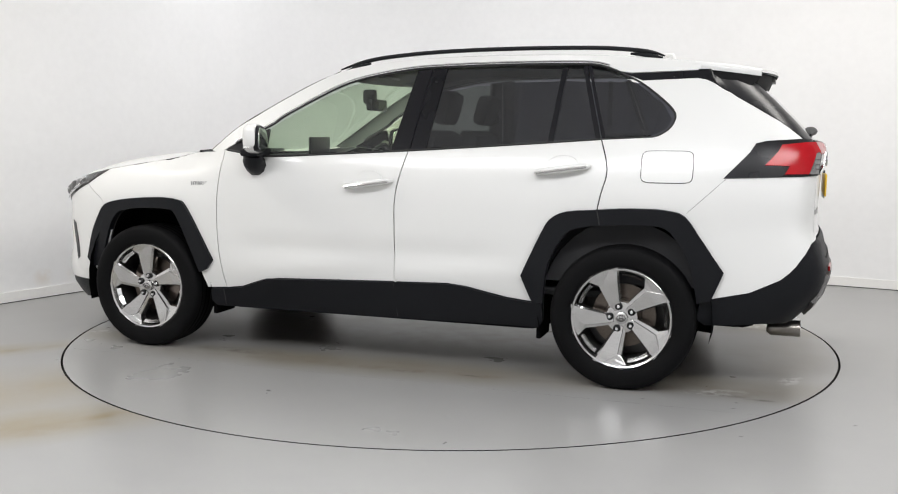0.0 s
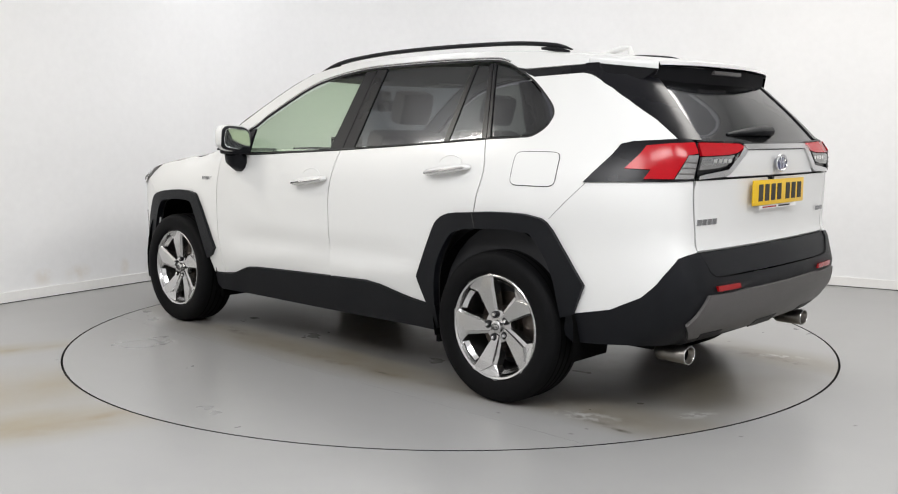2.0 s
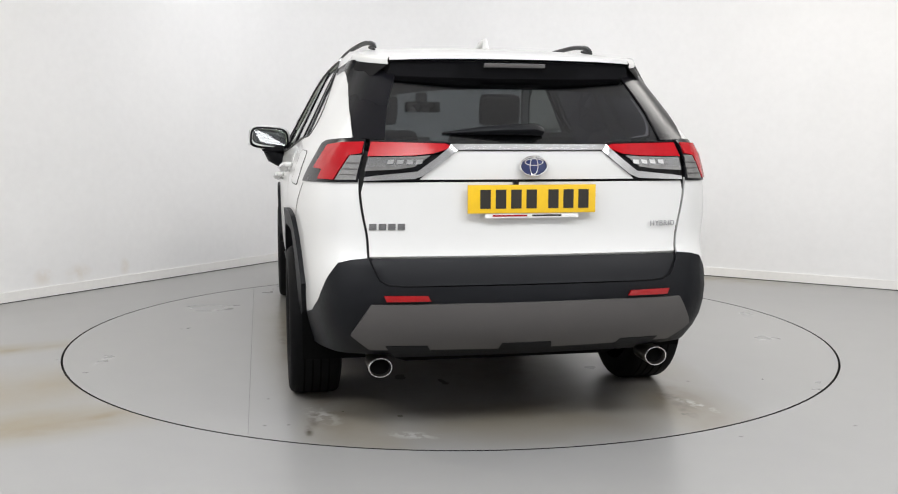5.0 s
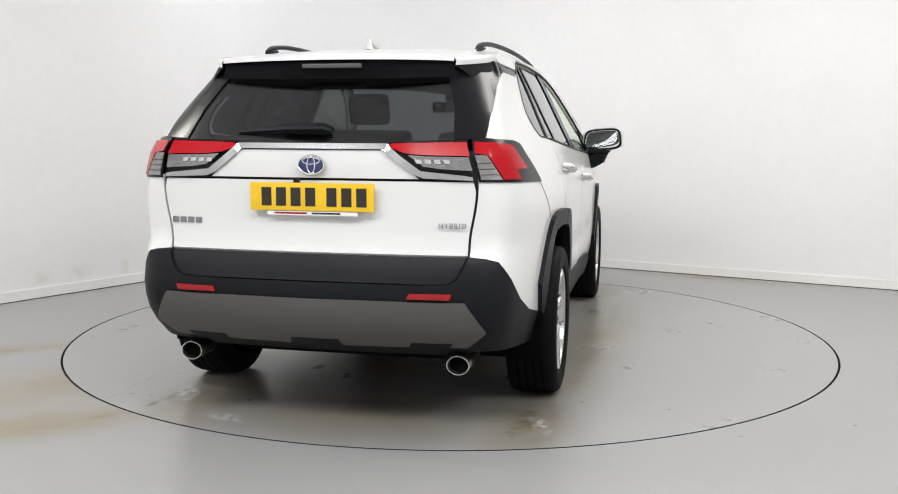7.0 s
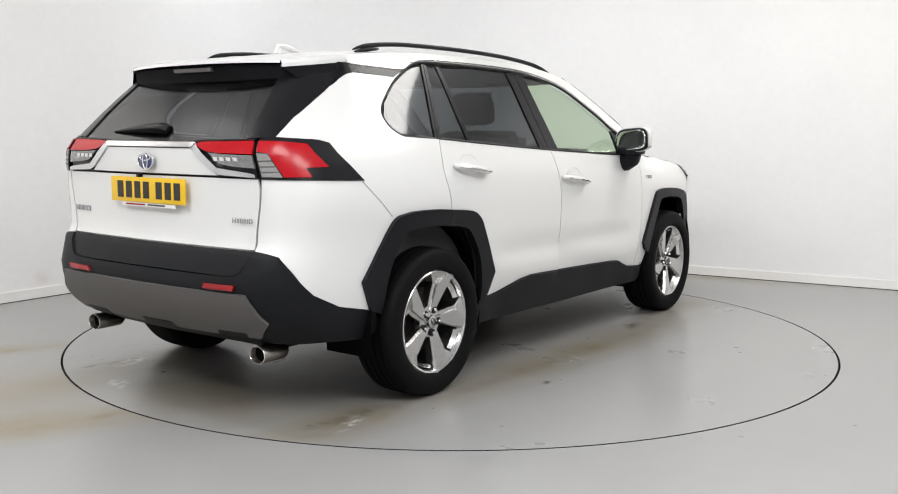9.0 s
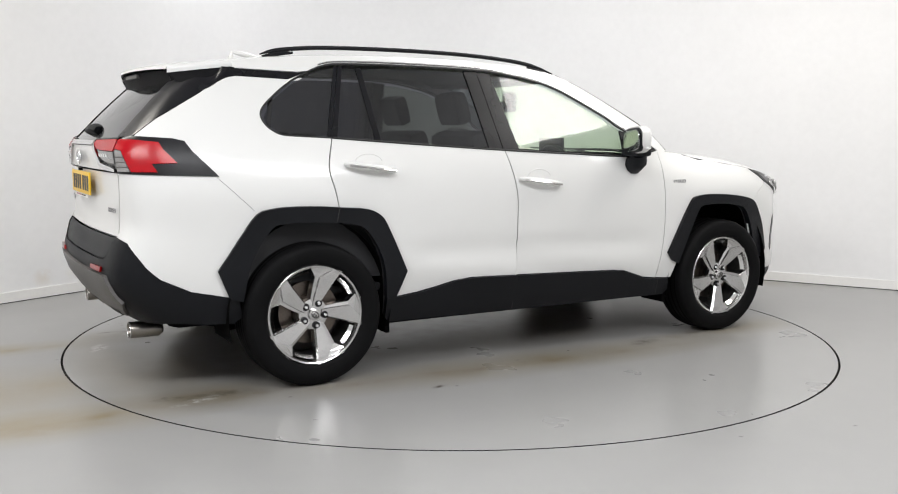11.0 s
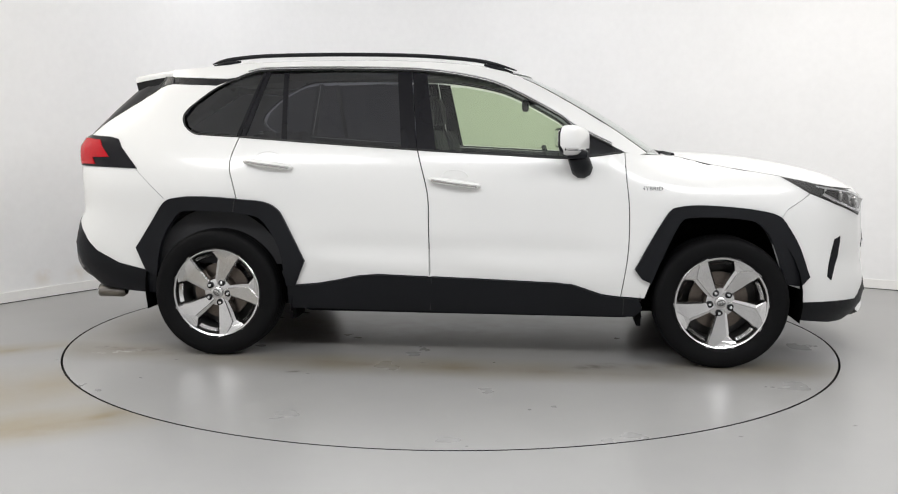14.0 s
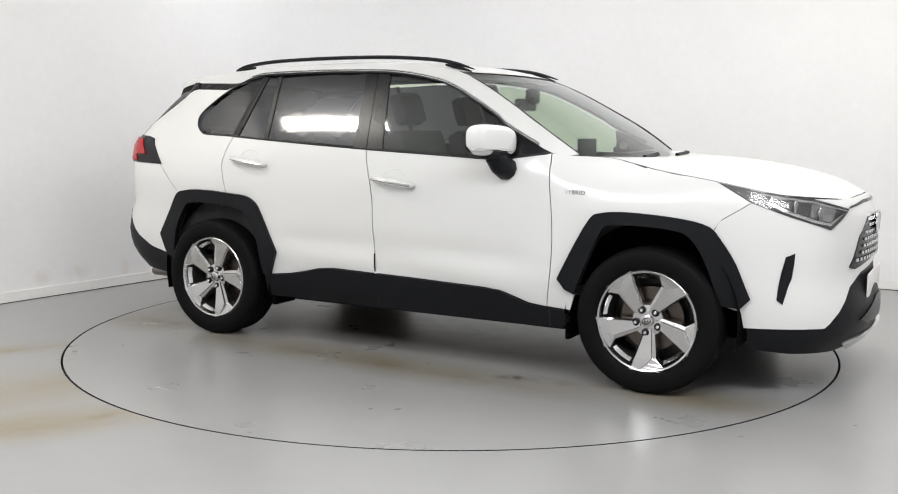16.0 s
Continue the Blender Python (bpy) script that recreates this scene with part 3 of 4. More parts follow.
    part("lamp_housing", panel(hs, .006, s, .02), GLOSS, rl)
    rd_l = [(4.81, 1.086), (4.885, 1.177), (5.0, 1.184), (5.095, 1.186), (5.096, 1.150), (5.048, 1.142), (5.012, 1.048), (4.90, 1.046), (4.918, 1.084)]
    part("red_lens", panel(rd_l, .012, s, .008), RED, rl, "bright red lens")
    part("clear_lens", panel([(5.052, 1.142), (5.1, 1.144), (5.102, 1.05), (5.018, 1.048)], .010, s, .008), CLEARL, rl, "clear reversing lens")
    for k in range(3):
        strip([(5.030 + k * .007, 1.07 + k * .022), (5.098, 1.07 + k * .022)], .003, .011, s, "lens_rib", GREYP, rl)
    strip([S(-1.80 + .165 * k / 14, 1.022 - .158 * k / 14) for k in range(15)], .0009, .0004, s, "bumper_seam", GREYP, qp)
    # headlamp
    hl = empty("headlamp", car, "clear headlamp with dark housing")
    ho = [(1.174, 1.008), (.945, .968), (.694, .935), (.45, .885), (.62, .797), (.834, .86), (1.017, .925)]
    part("headlamp_bowl", panel(ho, .003, s, .02), DARKALLOY, hl)
    part("reflector", panel([(.70, .922), (.56, .893), (.62, .83), (.74, .862)], .006, s, .004), CLEARL, hl)
    part("headlamp_lens", panel(ho, .016, s, 0), LENS, hl, "clear lens")
    strip([(.97, .955), (.86, .94), (.68, .915), (.50, .875), (.63, .822), (.72, .84), (.86, .885)], .0075, .009, s, "light_strip", CHROME, hl)
    strip([(.90, .938), (.935, .918), (.86, .885)], .009, .009, s, "light_strip", CHROME, hl)
    for u0, z0, r in ((.80, .9, .032), (.68, .87, .034)):
        bm = bmesh.new()
        c = Vector(on_skin([(u0, z0)], .004, s)[0])
        bmesh.ops.create_uvsphere(bm, u_segments=16, v_segments=10, radius=r, matrix=Matrix.Translation(c) @ Matrix.Diagonal((.35, 1, 1, 1)))
        part("projector", bm, CLEARL, hl)
    # fog lamp slit
    part("fog_slit", panel([(.812, .696), (.856, .68), (.90, .483), (.878, .462), (.822, .585)], .003, s, .01), GLOSS, car)


build_side(1)
build_side(-1)

# dark inner shell behind the gaps
bm = bmesh.new()
for s in (1, -1):
    lower = SS(cut(curve(BELT, 4), .84, -1.219)) + SS(QUART, 4)[::-1][:9] + [S(-1.5, 1.2), (4.9, 1.2), (5.2, 1.15), (5.2, .5), S(-1.80, .5)] + SS(curve(ARCH_RI, 3))[::-1] + [S(-.95, .3), S(.95, .3)]
    lower += SS(curve(ARCH_FI, 3)) + [S(1.8, .5), S(1.8, .9), S(1.5, .98), S(.95, 1.09)]
    panel(lower, -.022, s, .004, cell=.1, bm=bm)
part("inner_shell", bm, SHELL, car)


def loft(edge, mid, n=14, power=2.2, thick=.01):
    """A crowned sheet between the two mirrored edges and the middle line."""
    rows = []
    for (xe, ye, ze), (xc, zc) in zip(edge, mid):
        row = []
        for k in range(-n, n + 1):
            v = k / n
            row.append((xc + (xe - xc) * v * v, ye * v, zc + (ze - zc) * abs(v) ** power))
        rows.append(row)
    bm = bmesh.new()
    sheet(bm, rows)
    bmesh.ops.recalc_face_normals(bm, faces=bm.faces)
    return bm


def resample(pts, n):
    p = np.array(chain(pts, 10))
    d = np.concatenate([[0], np.cumsum(np.linalg.norm(np.diff(p, axis=0), axis=1))])
    return [tuple(np.interp(t, d, p[:, i]) for i in range(p.shape[1])) for t in np.linspace(0, d[-1], n)]


roof_edge = resample([tuple(skin(*S(x, z))) for x, z in ROOF_E[4:]], 24)
roof_mid = resample([(.36, 1.558), (.22, 1.598), (0, 1.632), (-.4, 1.655), (-.8, 1.655), (-1.2, 1.64), (-1.5, 1.613), (-1.68, 1.59)], 24)
part("roof", loft(roof_edge, roof_mid, power=2.6), PAINT, car)
part("headliner", loft([(x, y * .97, z - .03) for x, y, z in roof_edge], [(x, z - .035) for x, z in roof_mid], power=2.6), LINER, car)
screen_edge = resample([tuple(skin(*S(x, z))) for x, z in ROOF_E[:5]], 16)
screen_mid = resample([(1.16, 1.09), (1.074, 1.15), (.85, 1.302), (.585, 1.456), (.36, 1.557)], 16)
part("windscreen", loft([(x, y - .004, z - .003) for x, y, z in screen_edge], [(x, z - .004) for x, z in screen_mid], power=2.2), GLASS_W, car, "clear windscreen")
strip_pts = [(x, y - .004, z + .001) for x, y, z in screen_edge]
for s in (1, -1):
    part("windscreen_seal", tube(bmesh.new(), [(x, s * y, z) for x, y, z in strip_pts], .004, 6), SEAL, car)
bonnet_edge = resample([tuple(skin(*S(x, z))) for x, z in BONNET_E] + [(2.10, .52, .938), (2.165, .36, .925)], 24)
bonnet_mid = resample([(1.13, 1.098), (1.35, 1.112), (1.6, 1.094), (1.8, 1.062), (2.0, 1.015), (2.12, .972), (2.19, .935)], 24)
part("bonnet", loft([(x, y - .003, z) for x, y, z in bonnet_edge], bonnet_mid, power=3.2), PAINT, car)
for s in (1, -1):
    part("bonnet_gap", tube(bmesh.new(), [(x, s * (y - .001), z - .004) for x, y, z in bonnet_edge[4:]], .0035, 6), SEAL, car)
# scuttle and wipers before the screen
bm = bmesh.new()
sheet(bm, [[(xs + .17 * (1 - v * v), .76 * v, 1.088 - .012 * v * v + dz) for v in np.linspace(-1, 1, 15)] for xs, dz in ((.93, .016), (.97, .012), (1.0, .0))])
part("scuttle", bm, BLACK, car)
for y in (-.35, .25):
    part("front_wiper", tube(bmesh.new(), [(1.17, y, 1.108), (1.15, y + .3, 1.118), (1.07, y + .52, 1.12)], [.013, .01, .007], 6), BLACK, car)

# tailgate
tg = empty("tailgate", car, "white tailgate with dark rear window and chrome bar")
half = curve(GATE, 4)[4:]
L2 = 2 * PU[-1]
white = [(UR(.655), 1.04)] + [(u + .006, z) for u, z in half if z < 1.02 and z > .75] + [(5.157, .75)]
part("gate_skin", panel(white + [(L2 - u, z) for u, z in white[::-1]], 0, 1, gap=.001), PAINT, tg)
upper = [B(.44, 1.05), B(.425, 1.066), B(.31, 1.16), B(-.31, 1.16), B(-.425, 1.066), B(-.44, 1.05)]
part("gate_skin", panel(upper, .002, 1), PAINT, tg)
shelf = [B(.655, 1.045), B(.655, 1.2), B(.3, 1.2), B(-.3, 1.2), B(-.655, 1.2), B(-.655, 1.045)]
part("gate_core", panel(shelf, -.006, 1), GLOSS, tg)
plastic = [(5.157, .747), B(.61, .69), B(.595, .662), B(.565, .645), B(.50, .640), B(-.50, .640), B(-.565, .645), B(-.595, .662), B(-.61, .69), (L2 - 5.157, .747)]
part("lower_trim", panel(plastic, -.004, 1, gap=.002), BLACK, tg, "black plastic lower trim")
strip(plastic, .0045, -.003, 1, "gate_gap", TRIMB, tg)
for s in (1, -1):
    lamp = [(5.122, 1.187), (UR(.36), 1.181), (UR(.332), 1.172), (UR(.405), 1.150), (UR(.48), 1.143), (5.122, 1.140)]
    part("red_lens", panel(lamp, .010, s, .012), RED, tg, "bright red lens")
    clear = [(5.127, 1.136), (UR(.48), 1.139), (UR(.415), 1.144), (UR(.47), 1.1), (UR(.54), 1.09), (5.127, 1.084)]
    part("clear_lens", panel(clear, .007, s, .01), CLEARL, tg, "clear lamp lens")
    part("lamp_bar", panel([(5.13, 1.132), (UR(.43), 1.126), (UR(.455), 1.108), (5.13, 1.1)], .009, s, 0), LENS, tg)
    strip([(5.116, 1.1935), (UR(.5), 1.190), (UR(.36), 1.187), (UR(.32), 1.182)], .006, .006, s, "lamp_brow", GLOSS, tg)
    for j in range(4):
        y = .455 + j * .038
        part("lamp_cell", panel([(UR(y + .013), 1.126), (UR(y - .013), 1.127), (UR(y - .011), 1.112), (UR(y + .013), 1.110)], .0095, s, .003, cell=.5), CHROME, tg)
    wing = [(UR(.655), 1.06), (UR(.62), 1.066), (UR(.455), 1.083), (UR(.352), 1.165), (UR(.335), 1.178), (UR(.30), 1.178), (UR(.31), 1.162), (UR(.425), 1.068), (UR(.46), 1.054), (UR(.655), 1.046)]
    part("chrome_bar", panel(wing, .012, s, .015), SATIN, tg, "bright chrome bar")
part("chrome_bar", panel([B(.335, 1.178), B(-.335, 1.178), B(-.315, 1.163), B(.315, 1.163)], .013, 1, .015), SATIN, tg, "bright chrome bar")
# rear window and its dark surround
L2 = 2 * PU[-1]
glass_h = [(5.118, 1.206), (5.3, 1.195), (5.55, 1.188)]
glass_t = [(5.55, 1.485), (5.3, 1.475), (5.108, 1.46), (5.1, 1.32)]
glass_o = glass_h + [(L2 - u, z) for u, z in glass_h[::-1]] + [(L2 - u, z) for u, z in glass_t[::-1]] + glass_t
part("rear_window", panel(glass_o, -.004, 1, 0), GLASS_R, tg, "dark rear window")
for s in (1, -1):
    pil = QTOP[:0:-1] + [(4.494, 1.536), (4.8, 1.54), (5.13, 1.535), (5.16, 1.46), (5.155, 1.32), (5.175, 1.203), (5.045, 1.208)]
    part("window_pillar", panel(pil, .002, s, .02), GLOSS, tg, "gloss black window pillar")
# spoiler
sp_e = resample([tuple(skin(*S(-1.66, 1.573))), (-1.76, .61, 1.56), (-1.86, .565, 1.548), (-1.93, .515, 1.540)], 10)
sp_m = resample([(-1.685, 1.589), (-1.8, 1.578), (-1.92, 1.562), (-2.0, 1.546)], 10)
bm = loft(sp_e, sp_m, power=3)
part("spoiler", bm, PAINT, tg, "white roof spoiler")
under_e = [(x, y * .995, z - .022) for x, y, z in sp_e]
bm = loft(under_e, [(x + .004, z - .024) for x, z in sp_m], power=3)
e2 = loft(sp_e[-1:] + [(sp_e[-1][0] - .003, sp_e[-1][1], sp_e[-1][2] - .015)], [sp_m[-1], (sp_m[-1][0] - .003, sp_m[-1][1] - .015)], power=3)
part("spoiler_lip", e2, PAINT, tg)
part("spoiler_underside", bm, TRIMB, tg)
bm = bmesh.new()
sheet(bm, [[(-1.985 + .06 * v * v, .505 * v, 1.521) for v in np.linspace(-1, 1, 15)], [(-1.955 + .05 * v * v, .53 * v, 1.455 - .01 * v * v) for v in np.linspace(-1, 1, 15)],
           [(-1.972 + .05 * v * v, .535 * v, 1.41 - .022 * v ** 4 - .012 * v ** 2) for v in np.linspace(-1, 1, 15)]])
part("spoiler_shade", bm, TRIMB, tg)
for s in (1, -1):
    bm = bmesh.new()
    sheet(bm, [[(-1.925, s * .505, 1.523), (-1.905, s * .53, 1.445), (-1.922, s * .535, 1.376)], [(-1.78, s * .57, 1.54), (-1.82, s * .59, 1.46), (-1.90, s * .575, 1.39)]])
    part("spoiler_cheek", bm, TRIMB, tg)
    bm = bmesh.new()
    edge = [(-1.625, .6345, 1.575)] + [tuple(p) for p in sp_e]
    sheet(bm, [[(x, s * (y + o), z - d) for x, y, z in edge] for o, d in ((-.004, -.002), (.003, .003), (.008, .016), (.006, .032))])
    part("spoiler_side", bm, PAINT, tg)
    bm = bmesh.new()
    low = [Vector(skin(u, z, -.008)) for u, z in ((4.60, 1.528), (4.68, 1.50), (4.78, 1.45), (4.88, 1.40))]
    top = [Vector((x, y + .004, z - .03)) for x, y, z in (edge[1], edge[4], edge[7], edge[10])]
    mid = [(p + q) / 2 for p, q in zip(low, top)]
    sheet(bm, [[(p.x, s * p.y, p.z) for p in row] for row in (top, mid, low)])
    part("spoiler_blade", bm, TRIMB, tg)
bm = bmesh.new()
box(bm, -1.99, -1.96, -.13, .13, 1.498, 1.516, .004)
part("stop_lamp", bm, GREYP, tg, "high-level stop lamp")
# wiper
wp = part("rear_wiper", tube(bmesh.new(), [(-2.165, -.06, 1.235), (-2.175, -.03, 1.245), (-2.175, .08, 1.243), (-2.17, .22, 1.236), (-2.165, .34, 1.228)], [.03, .036, .032, .02, .008], 10, .7), BLACK, tg)
# plate in bars, badge, lettering bars
bm = bmesh.new()
box(bm, -.26, .26, -.0555, .0555, 0, .008, .002)
PLATE = pose(-2.250, -.006, .974, 90, 0, -90)
plate = part("number_plate", bm, YELLOW, tg, "yellow number plate with dark bars")
plate.matrix_basis = PLATE
for k, x in enumerate((-.19, -.128, -.066, -.004, .085, .147, .209)):
    bm = bmesh.new()
    box(bm, x - .021, x + .021, -.037, .037, .008, .0095)
    part("bar", bm, INK, tg).matrix_basis = PLATE
bm = bmesh.new()
box(bm, -.19, .19, -.074, -.058, 0, .004)
part("plate_edge", bm, SKIRT, tg).matrix_basis = PLATE
for x0, x1, mt in ((-.16, -.02, REDD), (0, .12, INK)):
    bm = bmesh.new()
    box(bm, x0, x1, -.069, -.062, .004, .005)
    part("bar", bm, mt, tg).matrix_basis = PLATE
badge = empty("badge", tg, "blue oval badge with chrome ring")
badge.matrix_basis = pose(-2.258, -.008, 1.102, 90, 0, -90)


def ring_mesh(rx, ry, r, cx=0, cy=0, n=32):
    bm = bmesh.new()
    vs = [[bm.verts.new((cx + (rx + r * math.cos(b)) * math.cos(a), cy + (ry + r * math.cos(b)) * math.sin(a), r * math.sin(b) + .004)) for b in np.linspace(0, math.tau, 7)[:-1]] for a in np.linspace(0, math.tau, n + 1)[:-1]]
    for i in range(n):
        for k in range(6):
            bm.faces.new((vs[i][k], vs[(i + 1) % n][k], vs[(i + 1) % n][(k + 1) % 6], vs[i][(k + 1) % 6]))
    bmesh.ops.recalc_face_normals(bm, faces=bm.faces)
    return bm


bm = bmesh.new()
bmesh.ops.create_uvsphere(bm, u_segments=28, v_segments=8, radius=1, matrix=Matrix.Diagonal((.054, .037, .006, 1)))
part("badge_disc", bm, BLUE, badge)
part("badge_ring", ring_mesh(.054, .037, .0035), CHROME, badge)
part("badge_ring", ring_mesh(.016, .033, .003), CHROME, badge)
part("badge_ring", ring_mesh(.036, .013, .003, 0, .016), CHROME, badge)
for k in range(4):
    y = .628 - (k + .5) * .036
    part("model_lettering", panel([(UR(y + .014), .855), (UR(y - .014), .855), (UR(y - .016), .879), (UR(y + .012), .879)], .004, 1, .005), BADGE, tg)
lettering("HYBRID", .030, pose(-2.212, -.572, .866, 90, 0, -90 + 6), tg)
part("rear_camera", panel([B(.07, 1.045), B(.05, 1.045), B(.05, 1.03), B(.07, 1.03)], .02, 1, .03), GLOSS, tg)

# rear bumper
rb = empty("rear_bumper", car, "black plastic rear bumper with grey skid plate")
half = [S(-1.71, .46), S(-1.745, .46), S(-1.9, .497), (4.80, .528), (4.86, .562), (4.95, .652), (5.03, .728), (5.085, .740), (5.15, .745), (UR(.615), .69), (UR(.60), .660), (UR(.568), .641), (UR(.50), .636)]
low = [(UR(.6), .345), (UR(.70), .35), S(-2.09, .345), S(-1.9, .335), S(-1.74, .33), S(-1.69, .36)]
full = half + [(L2 - u, z) for u, z in half[::-1]] + [(L2 - u, z) for u, z in low[::-1]] + low
part("bumper_skin", panel(full, .002, 1, .03), BLACK, rb)
skid = [B(.635, .572), B(.0, .57), B(-.635, .572), B(-.715, .452), B(-.65, .385), B(0, .375), B(.65, .385), B(.715, .452)]
part("skid_plate", panel(skid, .016, 1, .02), GREYP, rb, "grey skid plate")
part("bumper_tab", panel([B(.105, .404), B(-.105, .404), B(-.118, .368), B(.118, .368)], .018, 1, .008), BLACK, rb)
part("lower_lip", panel([B(.62, .385), B(-.62, .385), B(-.55, .30), B(.55, .30)], -.02, 1, .02), BLACK, rb)
for s in (1, -1):
    part("reflector", panel([(UR(.585), .606), (UR(.415), .604), (UR(.405), .584), (UR(.575), .584)], .014, s, .01), REDD, rb, "red reflector")
    part("bumper_tab", panel([B(s * .585, .404), B(s * .415, .402), B(s * .40, .374), B(s * .57, .377)], .018, 1, .008), BLACK, rb)
    ex = empty("exhaust_tip", car, "chrome exhaust tip", pose(0, 0, 0))
    bm = bmesh.new()
    lathe(bm, [(.030, .15), (.045, .13), (.046, .0), (.043, -.004), (.040, .0), (.038, .12)], 28, pose(-2.155, s * .585, .297, 0, 0, -90) @ Matrix.Diagonal((1.05, 1, .85, 1)))
    bmesh.ops.recalc_face_normals(bm, faces=bm.faces)
    part("tail_pipe", bm, EXHAUST, ex)
    tip = part("tip_ring", ring_mesh(.0455, .038, .0020), CHROME, ex, "bright rolled rim")
    tip.matrix_basis = pose(-2.155, s * .585, .297, 90, 0, -90)
    bm = bmesh.new()
    bmesh.ops.create_circle(bm, cap_ends=True, radius=.039, segments=24, matrix=pose(-2.13, s * .585, .297, 0, 90, 0))
    part("pipe_bore", bm, UNDER, ex)

# front bumper
fb = empty("front_bumper", car, "white front bumper with black grille")
half = [F(0, .937), (.2, .935), (.36, .93), (.5, .93), (.66, .938), (.47, .888), (.60, .80), (.834, .862), (1.01, .922), S(1.695, .838), S(1.66, .775), S(1.63, .66), S(1.705, .45), S(1.79, .42), S(1.80, .346), (.69, .346), (.463, .524), (.3, .575), (0, .60)]
full = half + [(-u, z) for u, z in half[::-1]]
part("bumper_skin", panel(full, 0, 1), PAINT, fb)
half = [(0, .61), (.3, .585), (.463, .534), (.69, .356), S(1.81, .352), S(1.82, .24), (.8, .215), (.5, .2), (0, .2)]
part("lower_bumper", panel(half + [(-u, z) for u, z in half[::-1]], -.006, 1, .03), BLACK, fb)
half = [(0, .84), (.19, .835), (.35, .75), (.465, .613), (.40, .60), (0, .64)]
part("grille", panel(half + [(-u, z) for u, z in half[::-1]], .004, 1, .01), GLOSS, fb)
for k in range(7):
    z = .645 + k * .03
    e = .45 - max(0, (z - .613)) * 1.15
    for j in range(int(e / .05) * 2 + 1):
        u = (j - int(e / .05)) * .05 + (k % 2) * .02
        if abs(u) < e:
            part("grille_cell", panel([(u - .016, z - .007), (u + .016, z - .007), (u + .012, z + .007), (u - .012, z + .007)], .012, 1, .006, cell=.5), SATIN, fb)
nose = empty("nose_badge", fb, "blue oval badge with chrome ring", pose(2.268, 0, .80, 90, 0, 90))
bm = bmesh.new()
bmesh.ops.create_uvsphere(bm, u_segments=28, v_segments=8, radius=1, matrix=Matrix.Diagonal((.078, .054, .010, 1)))
part("badge_disc", bm, BLUE, nose)
part("badge_ring", ring_mesh(.078, .054, .006), CHROME, nose)
part("grille_brow", panel([(-.42, .897), (-.2, .915), (.2, .915), (.42, .897), (.45, .887), (.2, .902), (-.2, .902), (-.45, .887)], .003, 1, .008), GLOSS, fb)
half = [(0, .30), (.3, .29), (.52, .255), (.40, .215), (0, .205)]
part("skid_plate", panel(half + [(-u, z) for u, z in half[::-1]], .012, 1, .02), SATIN, fb, "silver skid plate")
half = [(0, .44), (.07, .44), (.414, .36), (.30, .33), (0, .33)]
part("intake", panel(half + [(-u, z) for u, z in half[::-1]], .002, 1, .01), GLOSS, fb)
bm = bmesh.new()
box(bm, 2.262, 2.272, -.26, .26, .45, .561, .003)
part("front_plate", bm, SKIRT, fb, "white front number plate")

# underside, wheel wells
bm = bmesh.new()
box(bm, -1.95, 1.98, -.5, .5, .255, .5, .06)
box(bm, -.9, .93, -.74, .74, .225, .42, .04)
for y in (-.35, 0, .3):
    box(bm, -1.2, 1.2, y - .07, y + .07, .205, .28, .03)
part("underbody", bm, UNDER, car)
for x in (1.375, -1.345):
    for s in (1, -1):
        bm = bmesh.new()
        pts = [(.42 * math.cos(a), .46 * math.sin(a)) for a in np.linspace(math.pi * 1.08, -math.pi * .08, 20)]
        sheet(bm, [[(x + px, s * .875, .36 + pz) for px, pz in pts], [(x + px, s * .60, .36 + pz) for px, pz in pts]])
        sheet(bm, [[(x + px, s * .60, .36 + pz) for px, pz in pts], [(x + px * .2, s * .60, .3 + pz * .2) for px, pz in pts]])
        part("wheel_well", bm, UNDER, car)
        bm = bmesh.new()
        fx = x - .42 if x > 0 else x + .42
        box(bm, fx - .012, fx + .012, s * .65, s * .84, .205, .45, .006)
        part("mud_flap", bm, UNDER, car)

# ---- wheels ----
TYRE = [(.246, .100), (.250, .108), (.262, .114), (.29, .119), (.318, .118), (.334, .112), (.343, .102), (.348, .088), (.350, .06), (.350, 0), (.350, -.06), (.348, -.088), (.338, -.106), (.30, -.115), (.25, -.11)]


